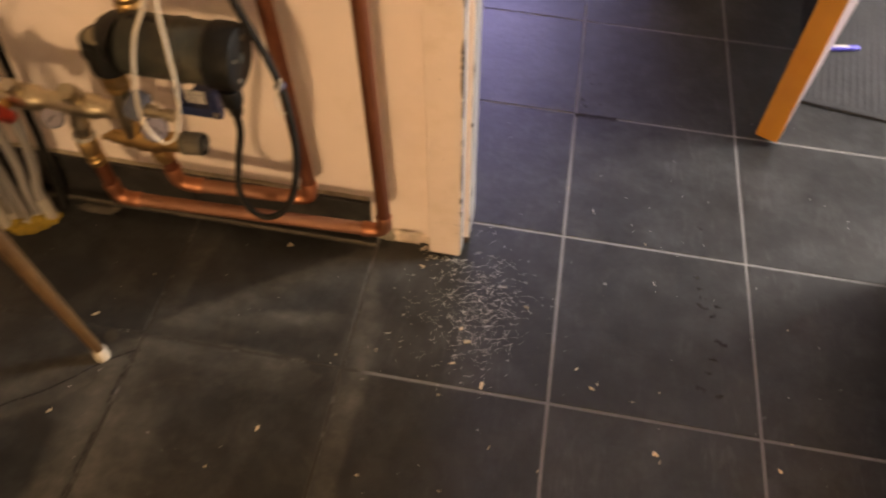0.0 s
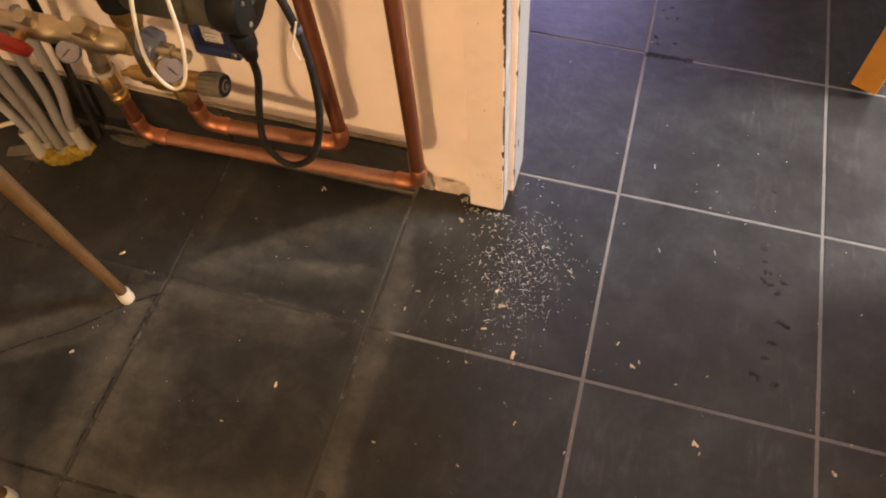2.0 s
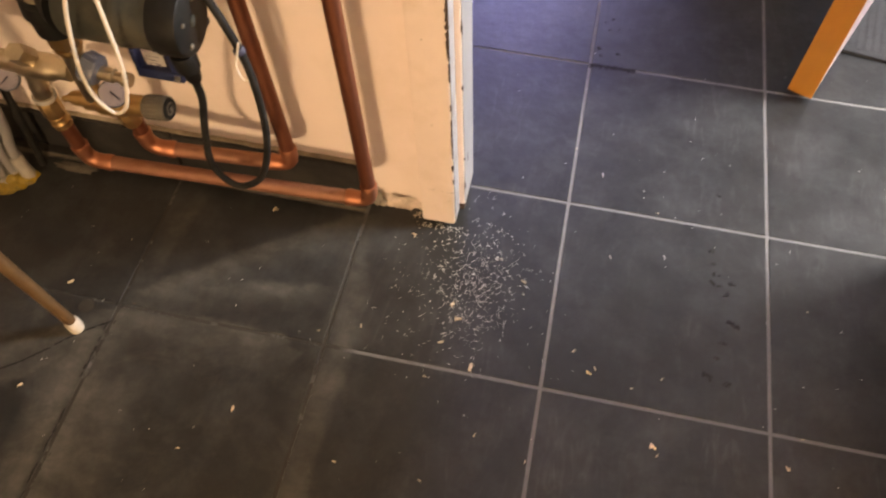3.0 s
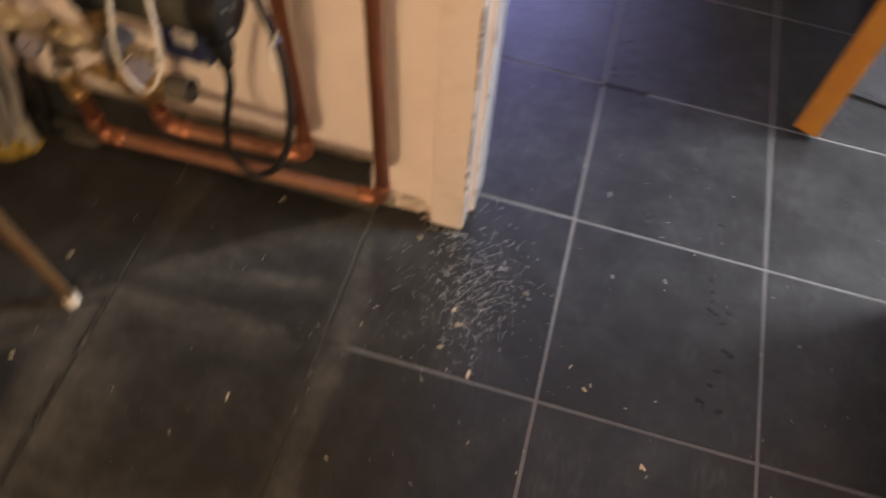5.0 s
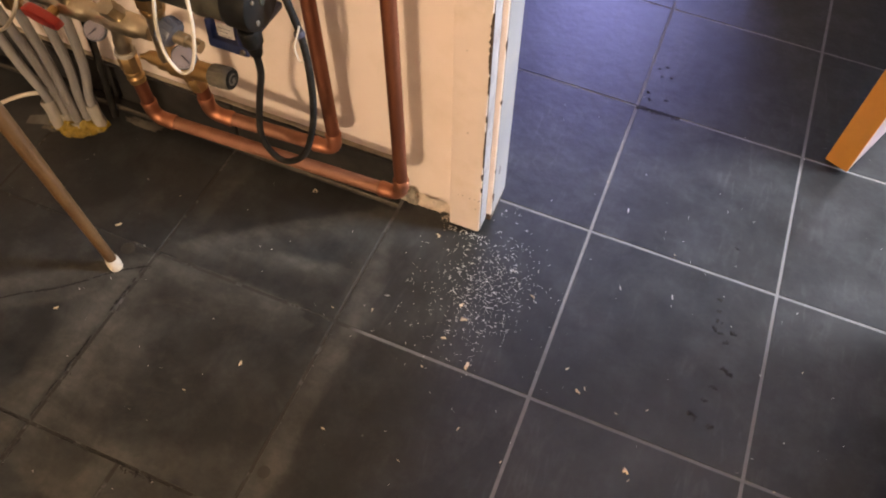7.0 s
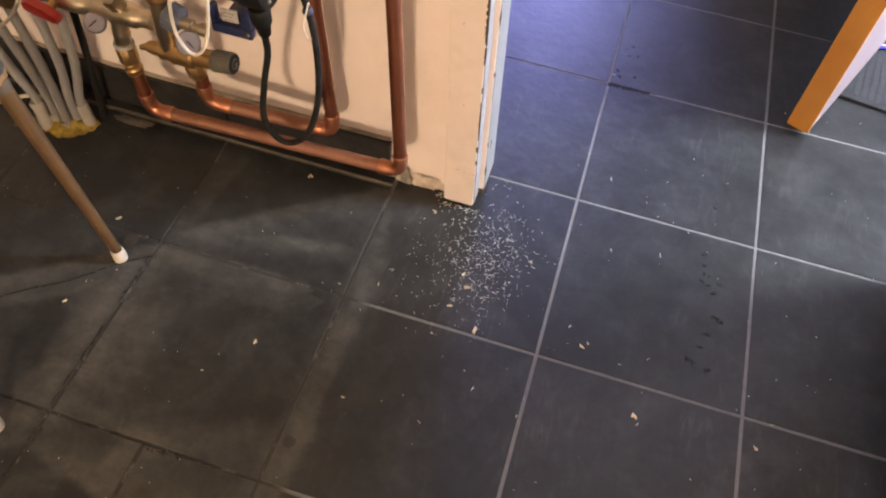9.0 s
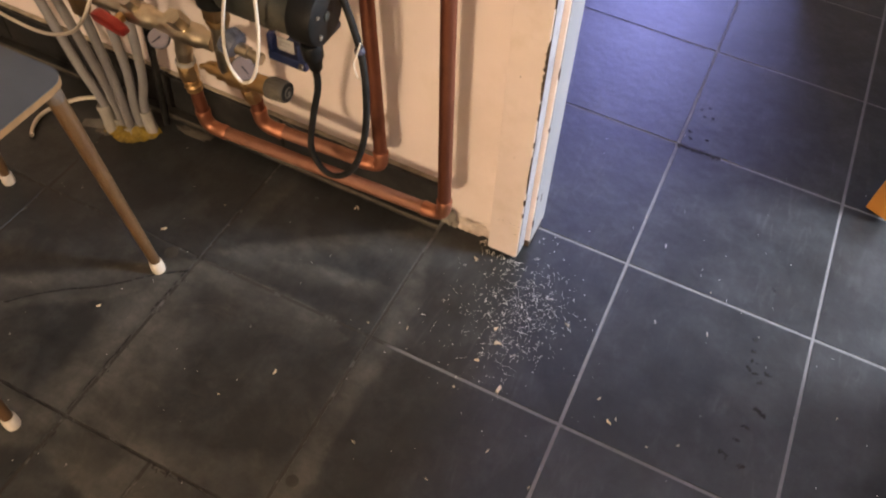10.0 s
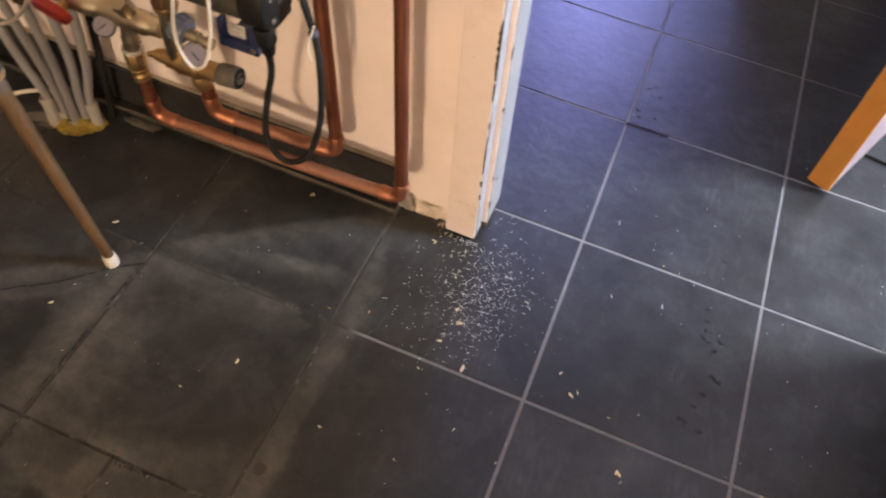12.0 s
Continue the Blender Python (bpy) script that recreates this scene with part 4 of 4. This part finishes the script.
# plaster edge that closes the gap between the skirting and the pipe's elbow
bm = strip(-0.0375, 0.0375, 0.0, 0.016, 0.0, 0.0035, 0.003, 0.0016, 6, 3, 60)
bmesh.ops.transform(bm, matrix=Matrix(((0, 0.5, 0, -0.3145), (0, 0, -1, 0.2620), (1, 0, 0, 0.0390), (0, 0, 0, 1))), verts=bm.verts)
tagged(part("plaster_edge", bm, PLASTER), "rough pale plaster edge beside the skirting tile", "plaster", "", "stuff")
bm = bmesh.new()
rq = random.Random(21)
for k in range(36):
    flake(bm, (rq.uniform(-0.228, -0.210), 0.247 - abs(rq.gauss(0, 0.007)), 0.0), (rq.uniform(0.001, 0.003), rq.uniform(0.001, 0.002), rq.uniform(0.0006, 0.002)), rq)
tagged(part("plaster_crumbs", bm, PLASTERLUMP, smooth=False), "crumbs of old plaster lying along the wall's foot", "plaster", "", "stuff")

# ---- stool ----
stool = thing("stool", (-0.803, -0.185, 0), "low stool with blue grey seat and brown wooden legs", "stool")
SX, SY, SH, SZ = -0.810, -0.168, 0.130, 0.362
bm = box(bmesh.new(), (SX - SH, SY - SH, SZ - 0.011), (SX + SH, SY + SH, SZ - 0.0015), 0.0)
bmesh.ops.bevel(bm, geom=[e for e in bm.edges if abs(e.verts[0].co.z - e.verts[1].co.z) > 0.004], offset=0.025, segments=5, affect="EDGES", profile=0.5)
seat = part("seat", bm, PLYEDGE, stool, "plywood seat edge")
bm = box(bmesh.new(), (SX - SH, SY - SH, SZ - 0.0015), (SX + SH, SY + SH, SZ), 0.0)
bmesh.ops.bevel(bm, geom=[e for e in bm.edges if abs(e.verts[0].co.z - e.verts[1].co.z) > 0.0005], offset=0.025, segments=5, affect="EDGES", profile=0.5)
part("seat_top", bm, SEAT, seat, "blue grey laminate top")
for fx, fy in ((-0.641, -0.047), (-0.650, -0.338), (-0.961, -0.020), (-0.962, -0.322)):
    tx, ty = fx + (SX - fx) * 0.29, fy + (SY - fy) * 0.12
    a, b = Vector((fx, fy, 0.012)), Vector((tx, ty, SZ - 0.011))
    leg = part("leg", lathe(bmesh.new(), a, b, [(0, 0.0076), (0.25, 0.0082), (0.7, 0.0098), (0.9, 0.0106), (1, 0.0108)], 18), LEG, stool)
    part("ferrule", lathe(bmesh.new(), a + (b - a) * 0.955, a + (b - a) * 0.998, [(0, 0.0108), (0.1, 0.0113), (0.9, 0.0114), (1, 0.0110)], 18), FERRULE, leg, "dull grey brown ferrule")
    part("foot_cap", lathe(bmesh.new(), (fx, fy, 0), a + (b - a) * 0.030, [(0, 0.0098), (0.25, 0.0104), (0.9, 0.0098), (1, 0.0086)], 18), FOOT, leg, "off-white rubber foot")

# ---- board leaning beside the doorway ----
board = thing("blue_board", (0.55, 0.0, 0), "dark blue board with a rounded orange edging on a black plinth", "board")
BM = pose(0.499, 0.0, 0, 0, 0, -8.4)
part("plinth", box(bmesh.new(), (0.006, -0.45, 0), (0.05, 0.214, 0.034), 0.002, BM), BLACK, board, "black plinth")
bm = box(bmesh.new(), (0.0, -0.45, 0.034), (0.05, 0.205, 0.17))
bmesh.ops.bevel(bm, geom=[e for e in bm.edges if abs(e.verts[0].co.x - e.verts[1].co.x) > 0.04], offset=0.02, segments=5, affect="EDGES", profile=0.5)
bmesh.ops.transform(bm, matrix=BM, verts=bm.verts)
edging = part("edging", bm, PLYEDGE, board, "orange brown edging")
bm = box(bmesh.new(), (-0.0012, -0.444, 0.040), (0.004, 0.199, 0.164))
bmesh.ops.bevel(bm, geom=[e for e in bm.edges if abs(e.verts[0].co.x - e.verts[1].co.x) > 0.004], offset=0.015, segments=5, affect="EDGES", profile=0.5)
bmesh.ops.transform(bm, matrix=BM, verts=bm.verts)
part("face", bm, BLUE, board, "dark blue face")

# ---- hall door leaf, doormat, pen ----
leafdir = Vector((0.408, 0.913, 0)).normalized()
ang = math.degrees(math.atan2(leafdir.y, leafdir.x))
leaf = thing("door_leaf", (0.339, 0.628, 0), "open hall door with orange varnished edge and pale painted face", "door")
M = pose(0.371, 0.607, 0, 0, 0, ang)
part("core", box(bmesh.new(), (0.0062, 0.0, 0.010), (0.76, 0.038, 2.0), 0.001, M), DOORWHITE, leaf, "pinkish white painted door")
# unseen panel added and darkened so that the floor beside it mirrors dark
part("back_face", box(bmesh.new(), (0.0062, 0.0382, 0.010), (0.76, 0.041, 2.0), 0.0005, M), DARKFACE, leaf, "unseen far face, coloured dark for its reflection in the floor")
part("edge_lipping", box(bmesh.new(), (0.0, -0.0005, 0.010), (0.006, 0.0412, 2.0), 0.0015, M), OAK, leaf, "orange varnished wooden edge")
part("hinge", lathe(bmesh.new(), M @ Vector((0.765, 0.02, 0.25)), M @ Vector((0.765, 0.02, 0.35)), [(0, 0.008), (1, 0.008)], 12), NICKEL, leaf)
part("hinge", lathe(bmesh.new(), M @ Vector((0.765, 0.02, 1.65)), M @ Vector((0.765, 0.02, 1.75)), [(0, 0.008), (1, 0.008)], 12), NICKEL, leaf)
solid("door_post", (0.6625, 1.335, 0), (0.745, 1.415, 2.4), WHITE, "white painted post that the hall door hangs on", "post")

rug = thing("doormat", (0.75, 1.0, 0), "dark grey ribbed doormat lying on the tiles", "doormat")
MM = pose(0.425, 0.752, 0.0005, 0, 0, -9)
part("backing", box(bmesh.new(), (0, 0, 0), (0.90, 0.55, 0.005), 0.001, MM), MATM, rug)
rib = box(bmesh.new(), (0, 0.012, 0.0045), (0.0085, 0.538, 0.0054))
rib_me = bpy.data.meshes.new("rib")
rib.to_mesh(rib_me)
rib.free()
rib_me.materials.append(MATM)
for k in range(64):
    ob = new("rib", rib_me)
    ob.matrix_world = MM @ Matrix.Translation((0.006 + k * 0.0139, 0, 0))
    ob.parent = rug
    ob.matrix_parent_inverse = rug.matrix_basis.inverted()
part("border", box(bmesh.new(), (-0.002, -0.004, 0), (0.902, 0.010, 0.0068), 0.002, MM), MATM, rug, "dark bound border")

pen = thing("pen", (0.53, 0.93, 0.014), "blue and white ballpoint pen lying on the doormat", "pen")
PD = Vector((0.97, 0.24, 0)).normalized()
pa = Vector((0.455, 0.908, 0.0138))
part("barrel", lathe(bmesh.new(), pa, pa + PD * 0.098, [(0, 0.002), (0.12, 0.0045), (1, 0.0048)], 14), PENB, pen)
part("grip_label", box(bmesh.new(), (0.035, -0.0028, 0.0036), (0.094, 0.0028, 0.0054), 0.0008, Matrix.Translation(pa) @ pose(0, 0, 0, 0, 0, math.degrees(math.atan2(PD.y, PD.x)))), LABEL, pen, "white printed strip")
part("end_plug", lathe(bmesh.new(), pa + PD * 0.098, pa + PD * 0.120, [(0, 0.0052), (0.8, 0.0052), (1, 0.0035)], 14), PENB, pen, "blue end plug")

# ---- dust, splinters and crumbs on the floor ----
CHIPS = [(-0.097, 0.010, 15), (-0.145, 0.038, 8), (-0.140, 0.101, 10), (-0.128, 0.079, 12), (-0.390, -0.113, 9), (-0.440, -0.178, 5), (-0.437, 0.206, 9), (-0.074, -0.082, 7), (0.152, -0.049, 12), (0.158, -0.060, 6),
         (0.320, -0.042, 8), (0.061, 0.035, 9), (0.068, 0.044, 7), (0.037, 0.064, 7), (-0.047, 0.158, 9), (-0.241, -0.153, 6), (-0.130, -0.154, 6), (-0.685, 0.019, 9),
         (-0.677, -0.141, 8), (-0.220, 0.205, 9), (-0.155, -0.016, 5), (-0.001, 0.424, 4), (0.119, 0.025, 5), (0.158, 0.047, 5), (-0.629, 0.107, 4), (-0.314, 0.020, 5), (-0.258, 0.039, 7), (0.354, 0.194, 4),
         (0.136, 0.322, 4), (-0.005, -0.103, 5), (0.341, 0.001, 4)]
TOP = 0.0
for x, y, s in CHIPS:
    bm = bmesh.new()
    s *= 0.00078
    flake(bm, (x, y, TOP), (s * 1.15, s * rng.uniform(0.25, 0.5), s * rng.uniform(0.2, 0.35)), rng)
    if s > 0.0062:
        flake(bm, (x + rng.uniform(-.003, .003), y + rng.uniform(-.003, .003), TOP), (s * 0.7, s * 0.45, s * 0.3), rng)
    tagged(part("wood_chip", bm, CHIP, smooth=False), "pale splinter of wood lying on the dark tiles", "wood chip", "wood chips on the floor")
for x, y, s in ((0.046, 0.378, 10), (0.072, 0.227, 7), (0.150, 0.243, 9)):
    bm = bmesh.new()
    flake(bm, (x, y, TOP), (s * 0.001, 0.0022, 0.001), rng, turn=1.83)
    tagged(part("paint_flake", bm, LABEL, smooth=False), "thin white flake of paint lying on the tiles", "paint flake", "paint flakes on the floor")
bm = bmesh.new()
for k in range(760):
    if k < 430:
        x, y = rng.gauss(-0.112, 0.027), rng.gauss(0.142, 0.050)
    else:
        x, y = rng.gauss(-0.142, 0.058), rng.gauss(0.130, 0.072)
    if y > 0.228 and x < JAMB_X or y > 0.32:
        continue
    l = min(0.0095, 0.00125 * math.exp(rng.gauss(0.40, 0.62)))
    flake(bm, (x, y, TOP), (l, max(0.00040, l * rng.uniform(0.06, 0.13)), 0.0006), rng)
for k in range(70):
    flake(bm, (rng.uniform(-0.212, -0.155), 0.231 - abs(rng.gauss(0, 0.006)), TOP), (rng.uniform(0.001, 0.0028), rng.uniform(0.0004, 0.0009), 0.0009), rng)
for k in range(150):
    l = rng.uniform(0.0022, 0.0050)
    x, y = rng.gauss(-0.120, 0.042), rng.gauss(0.148, 0.050)
    if y < 0.226 or x > JAMB_X + 0.02:
        flake(bm, (x, y, TOP), (l, l * rng.uniform(0.07, 0.13), 0.0010), rng)
for k in range(260):
    x, y = rng.uniform(-0.9, 0.6), rng.uniform(-0.45, 0.7)
    if y > 0.21 and x < -0.15:
        continue
    l = rng.uniform(0.0008, 0.0024)
    flake(bm, (x, y, TOP), (l, l * 0.4, 0.0006), rng)
tagged(part("sawdust", bm, SAW, smooth=False), "pale sawdust scattered on the tiles below the door frame", "sawdust", "", "stuff")
bm = bmesh.new()
for x, y, s in [(0.218, 0.268, 10), (0.222, 0.247, 9), (0.226, 0.229, 7), (0.225, 0.213, 12), (0.248, 0.218, 9), (0.243, 0.198, 8), (0.246, 0.153, 10), (0.255, 0.148, 8), (0.236, 0.119, 8), (0.231, 0.094, 7), (0.218, 0.066, 12),
                (0.243, 0.057, 8), (0.226, 0.376, 5), (0.011, 0.665, 7), (0.044, 0.656, 6), (0.015, 0.648, 6), (0.016, 0.735, 4), (0.030, 0.745, 4), (0.043, 0.720, 4), (0.024, 0.716, 4)]:
    s *= 0.00105
    for k in range(4):
        flake(bm, (x + rng.gauss(0, s * 0.32), y + rng.gauss(0, s * 0.16), TOP), (s * rng.uniform(0.45, 0.95), s * rng.uniform(0.28, 0.5), 0.0012), rng)
# dark flakes laid in the shallow crack, in place of its shaded depth
for k in range(110):
    s = rng.random()
    flake(bm, (-0.602 - 0.296 * s, -0.028 - 0.249 * s + 0.004 * math.sin(s * 9 * 1.7) + rng.gauss(0, 0.0007), TOP - 0.0012), (rng.uniform(0.004, 0.012), rng.uniform(0.0014, 0.003), 0.001), rng, turn=0.695)
# dark flakes that draw the dark lines along the joints
for k in range(120):
    y = rng.choice((rng.uniform(-0.29, -0.16), rng.uniform(-0.12, 0.02), rng.uniform(-0.48, -0.31)))
    flake(bm, (rng.choice((-0.6045, -0.5955)) + rng.gauss(0, 0.0008), y, TOP - 0.0010), (rng.uniform(0.006, 0.016), rng.uniform(0.0014, 0.003), 0.001), rng, turn=math.pi / 2)
for k in range(60):
    flake(bm, (rng.choice((rng.uniform(-0.78, -0.62), rng.uniform(-0.58, -0.36))), -0.2975 + rng.gauss(0, 0.0009), TOP - 0.0012), (rng.uniform(0.006, 0.014), rng.uniform(0.0012, 0.0024), 0.001), rng, turn=0.0)
for k in range(24):
    flake(bm, (rng.uniform(-0.454, -0.404), -0.302 + rng.gauss(0, 0.0014), TOP - 0.001), (rng.uniform(0.004, 0.010), rng.uniform(0.002, 0.004), 0.0012), rng)
for k in range(110):
    flake(bm, (rng.uniform(0.002, 0.078), 0.620 + rng.gauss(0, 0.0025), TOP - 0.001), (rng.uniform(0.004, 0.012), rng.uniform(0.002, 0.005), 0.0014), rng)
tagged(part("soil_and_crack_flakes", bm, CRUMB, smooth=False), "black soil crumbs on tiles and joints, with flakes standing in for the crack's shade", "soil", "", "stuff")

tagged(part("oil_spot", lathe(bmesh.new(), (-0.284, -0.236, 0.0), (-0.284, -0.236, 0.0004), [(0, 0.0085), (0.5, 0.0080), (1, 0.0066)], 18), OIL), "small dark oil spot dried on a tile", "stain")

tagged(part("oil_spot", lathe(bmesh.new(), (-0.645, -0.012, 0.0), (-0.645, -0.012, 0.0004), [(0, 0.0110), (0.5, 0.0104), (1, 0.0088)], 20), OIL), "round dark stain on the tile beside the stool's foot", "stain")

# ---- floor, tile by tile ----
floor = tagged(part("floor", box(box(bmesh.new(), (-2.0, -2.2, -0.08), (1.98, 0.29, -0.0010)), (-2.0, 0.29, -0.08), (2.20, 3.55, -0.0010)), GROUT, smooth=False), "dark slate tiled floor with grey joints, dusty in the boiler room", "floor", "", "structure")
XS = [round(-2.1 + 0.30 * k, 4) for k in range(20)]
YS = [-2.117, -1.815, -1.512, -1.209, -0.906, -0.599, -0.297, 0.0, 0.313, 0.621, 0.921, 1.224, 1.528, 1.832, 2.136, 2.440, 2.744, 3.048, 3.352, 3.656]
JOINT = 0.0024
tile_mesh = {}


def tile(x0, x1, y0, y1):
    key = (round(x1 - x0, 3), round(y1 - y0, 3))
    if key not in tile_mesh:
        w, d = key[0] / 2 - JOINT, key[1] / 2 - JOINT
        e = 0.0005
        me = bpy.data.meshes.new("tile")
        v = [(sx * w, sy * d, -0.006) for sx, sy in ((-1, -1), (1, -1), (1, 1), (-1, 1))] + [(sx * w, sy * d, -0.0011) for sx, sy in ((-1, -1), (1, -1), (1, 1), (-1, 1))] \
            + [(sx * (w - e), sy * (d - e), 0.0) for sx, sy in ((-1, -1), (1, -1), (1, 1), (-1, 1))]
        f = [(8, 9, 10, 11)] + [(k, (k + 1) % 4, 4 + (k + 1) % 4, 4 + k) for k in range(4)] + [(4 + k, 4 + (k + 1) % 4, 8 + (k + 1) % 4, 8 + k) for k in range(4)]
        me.from_pydata(v, [], f)
        me.materials.append(TILE)
        tile_mesh[key] = me
    ob = new("tile", tile_mesh[key])
    ob.location = ((x0 + x1) / 2, (y0 + y1) / 2, 0)
    ob.parent = floor


def cracked_tile(x0, x1, y0, y1):
    """A tile broken in two along a slanting, slightly wavy crack."""
    x0, x1, y0, y1 = x0 + JOINT, x1 - JOINT, y0 + JOINT, y1 - JOINT
    n = 9
    line = [(x1 + (x0 - x1) * k / n, -0.028 + (-0.249) * k / n + 0.004 * math.sin(k * 1.7)) for k in range(n + 1)]
    upper = [(px, py + 0.0018) for px, py in line] + [(x0, y1), (x1, y1)]
    lower = [(px, py - 0.0018) for px, py in reversed(line)] + [(x1, y0), (x0, y0)]
    lower = lower[:-2] + [(x1, y0), (x0, y0)]
    for ring, dz in ((upper, 0.0), (lower, -0.0008)):
        bm = bmesh.new()
        f = bm.faces.new([bm.verts.new((px, py, dz)) for px, py in ring])
        made = bmesh.ops.extrude_face_region(bm, geom=[f])["geom"]
        for v in made:
            if isinstance(v, bmesh.types.BMVert):
                v.co.z = -0.006
        part("tile", bm, TILE, floor, smooth=False)


for x0, x1 in zip(XS, XS[1:]):
    for y0, y1 in zip(YS, YS[1:]):
        a, b, c, d = max(x0, -1.998), min(x1, 2.195), max(y0, -2.198), min(y1, 3.545)
        if x0 > 1.7 and y0 < -0.01 or x0 > 2.15:
            continue
        if (x0, y0) == (-0.6, -0.599):
            tile(a, -0.461, c, d)
            tile(-0.461, b, c, d)
        elif (x0, y0) == (-0.9, -0.297):
            cracked_tile(a, b, c, d)
        elif y0 == 0.0 and x1 <= -0.29:
            tile(a, b, c, 0.2300)
        else:
            tile(a, b, c, d)

# skirting of cut tiles
skirting = tagged(new("baseboard"), "dark slate skirting tiles along the foot of the boiler room wall", "baseboard", "", "structure")
# strip added in the skirting's dark colour in place of the shaded gap
part("gap_shade_strip", box(bmesh.new(), (-1.9, 0.2340, -0.0008), (-0.303, 0.2498, 0.0030), 0.0008), SKIRT, skirting, "dark strip standing in for the shaded gap at the wall's foot", smooth=False)
x = -0.314
while x > -1.9:
    w = 0.298 if x < -0.32 else 0.29
    bm = box(bmesh.new(), (x - w, 0.2500, 0.002), (x, WALL_Y - 0.001, 0.0765 + rng.uniform(-0.001, 0.001)), 0.0015)
    part("skirting_tile", bm, SKIRT, skirting, smooth=False)
    x -= w + 0.004
bm = bmesh.new()
for i in range(1, 110):
    a, b = (-0.316 - 0.0145 * k for k in (i, i - 1))
    h = [0.0795 + 0.0012 * noise.noise(Vector((q * 60, 3, 0))) for q in (a, b)]
    d = [0.2562 + 0.0016 * noise.noise(Vector((q * 35, 7, 0))) for q in (a, b)]
    lo = [bm.verts.new(p) for p in ((a, d[0], h[0] - 0.0030), (b, d[1], h[1] - 0.0030), (b, d[1], h[1]), (a, d[0], h[0]), (a, WALL_Y - 0.0005, h[0] + 0.0025), (b, WALL_Y - 0.0005, h[1] + 0.0025))]
    bm.faces.new((lo[0], lo[1], lo[2], lo[3]))
    bm.faces.new((lo[3], lo[2], lo[5], lo[4]))
part("filler_bead", bm, mat("dirty_filler", (0.34, 0.29, 0.225), 0.85, spread=0.3, scale=50, bump=0.5, stain=(0.10, 0.085, 0.07), stain_scale=14, stain_amount=0.9), skirting, "dirty pale filler along the skirting's top")
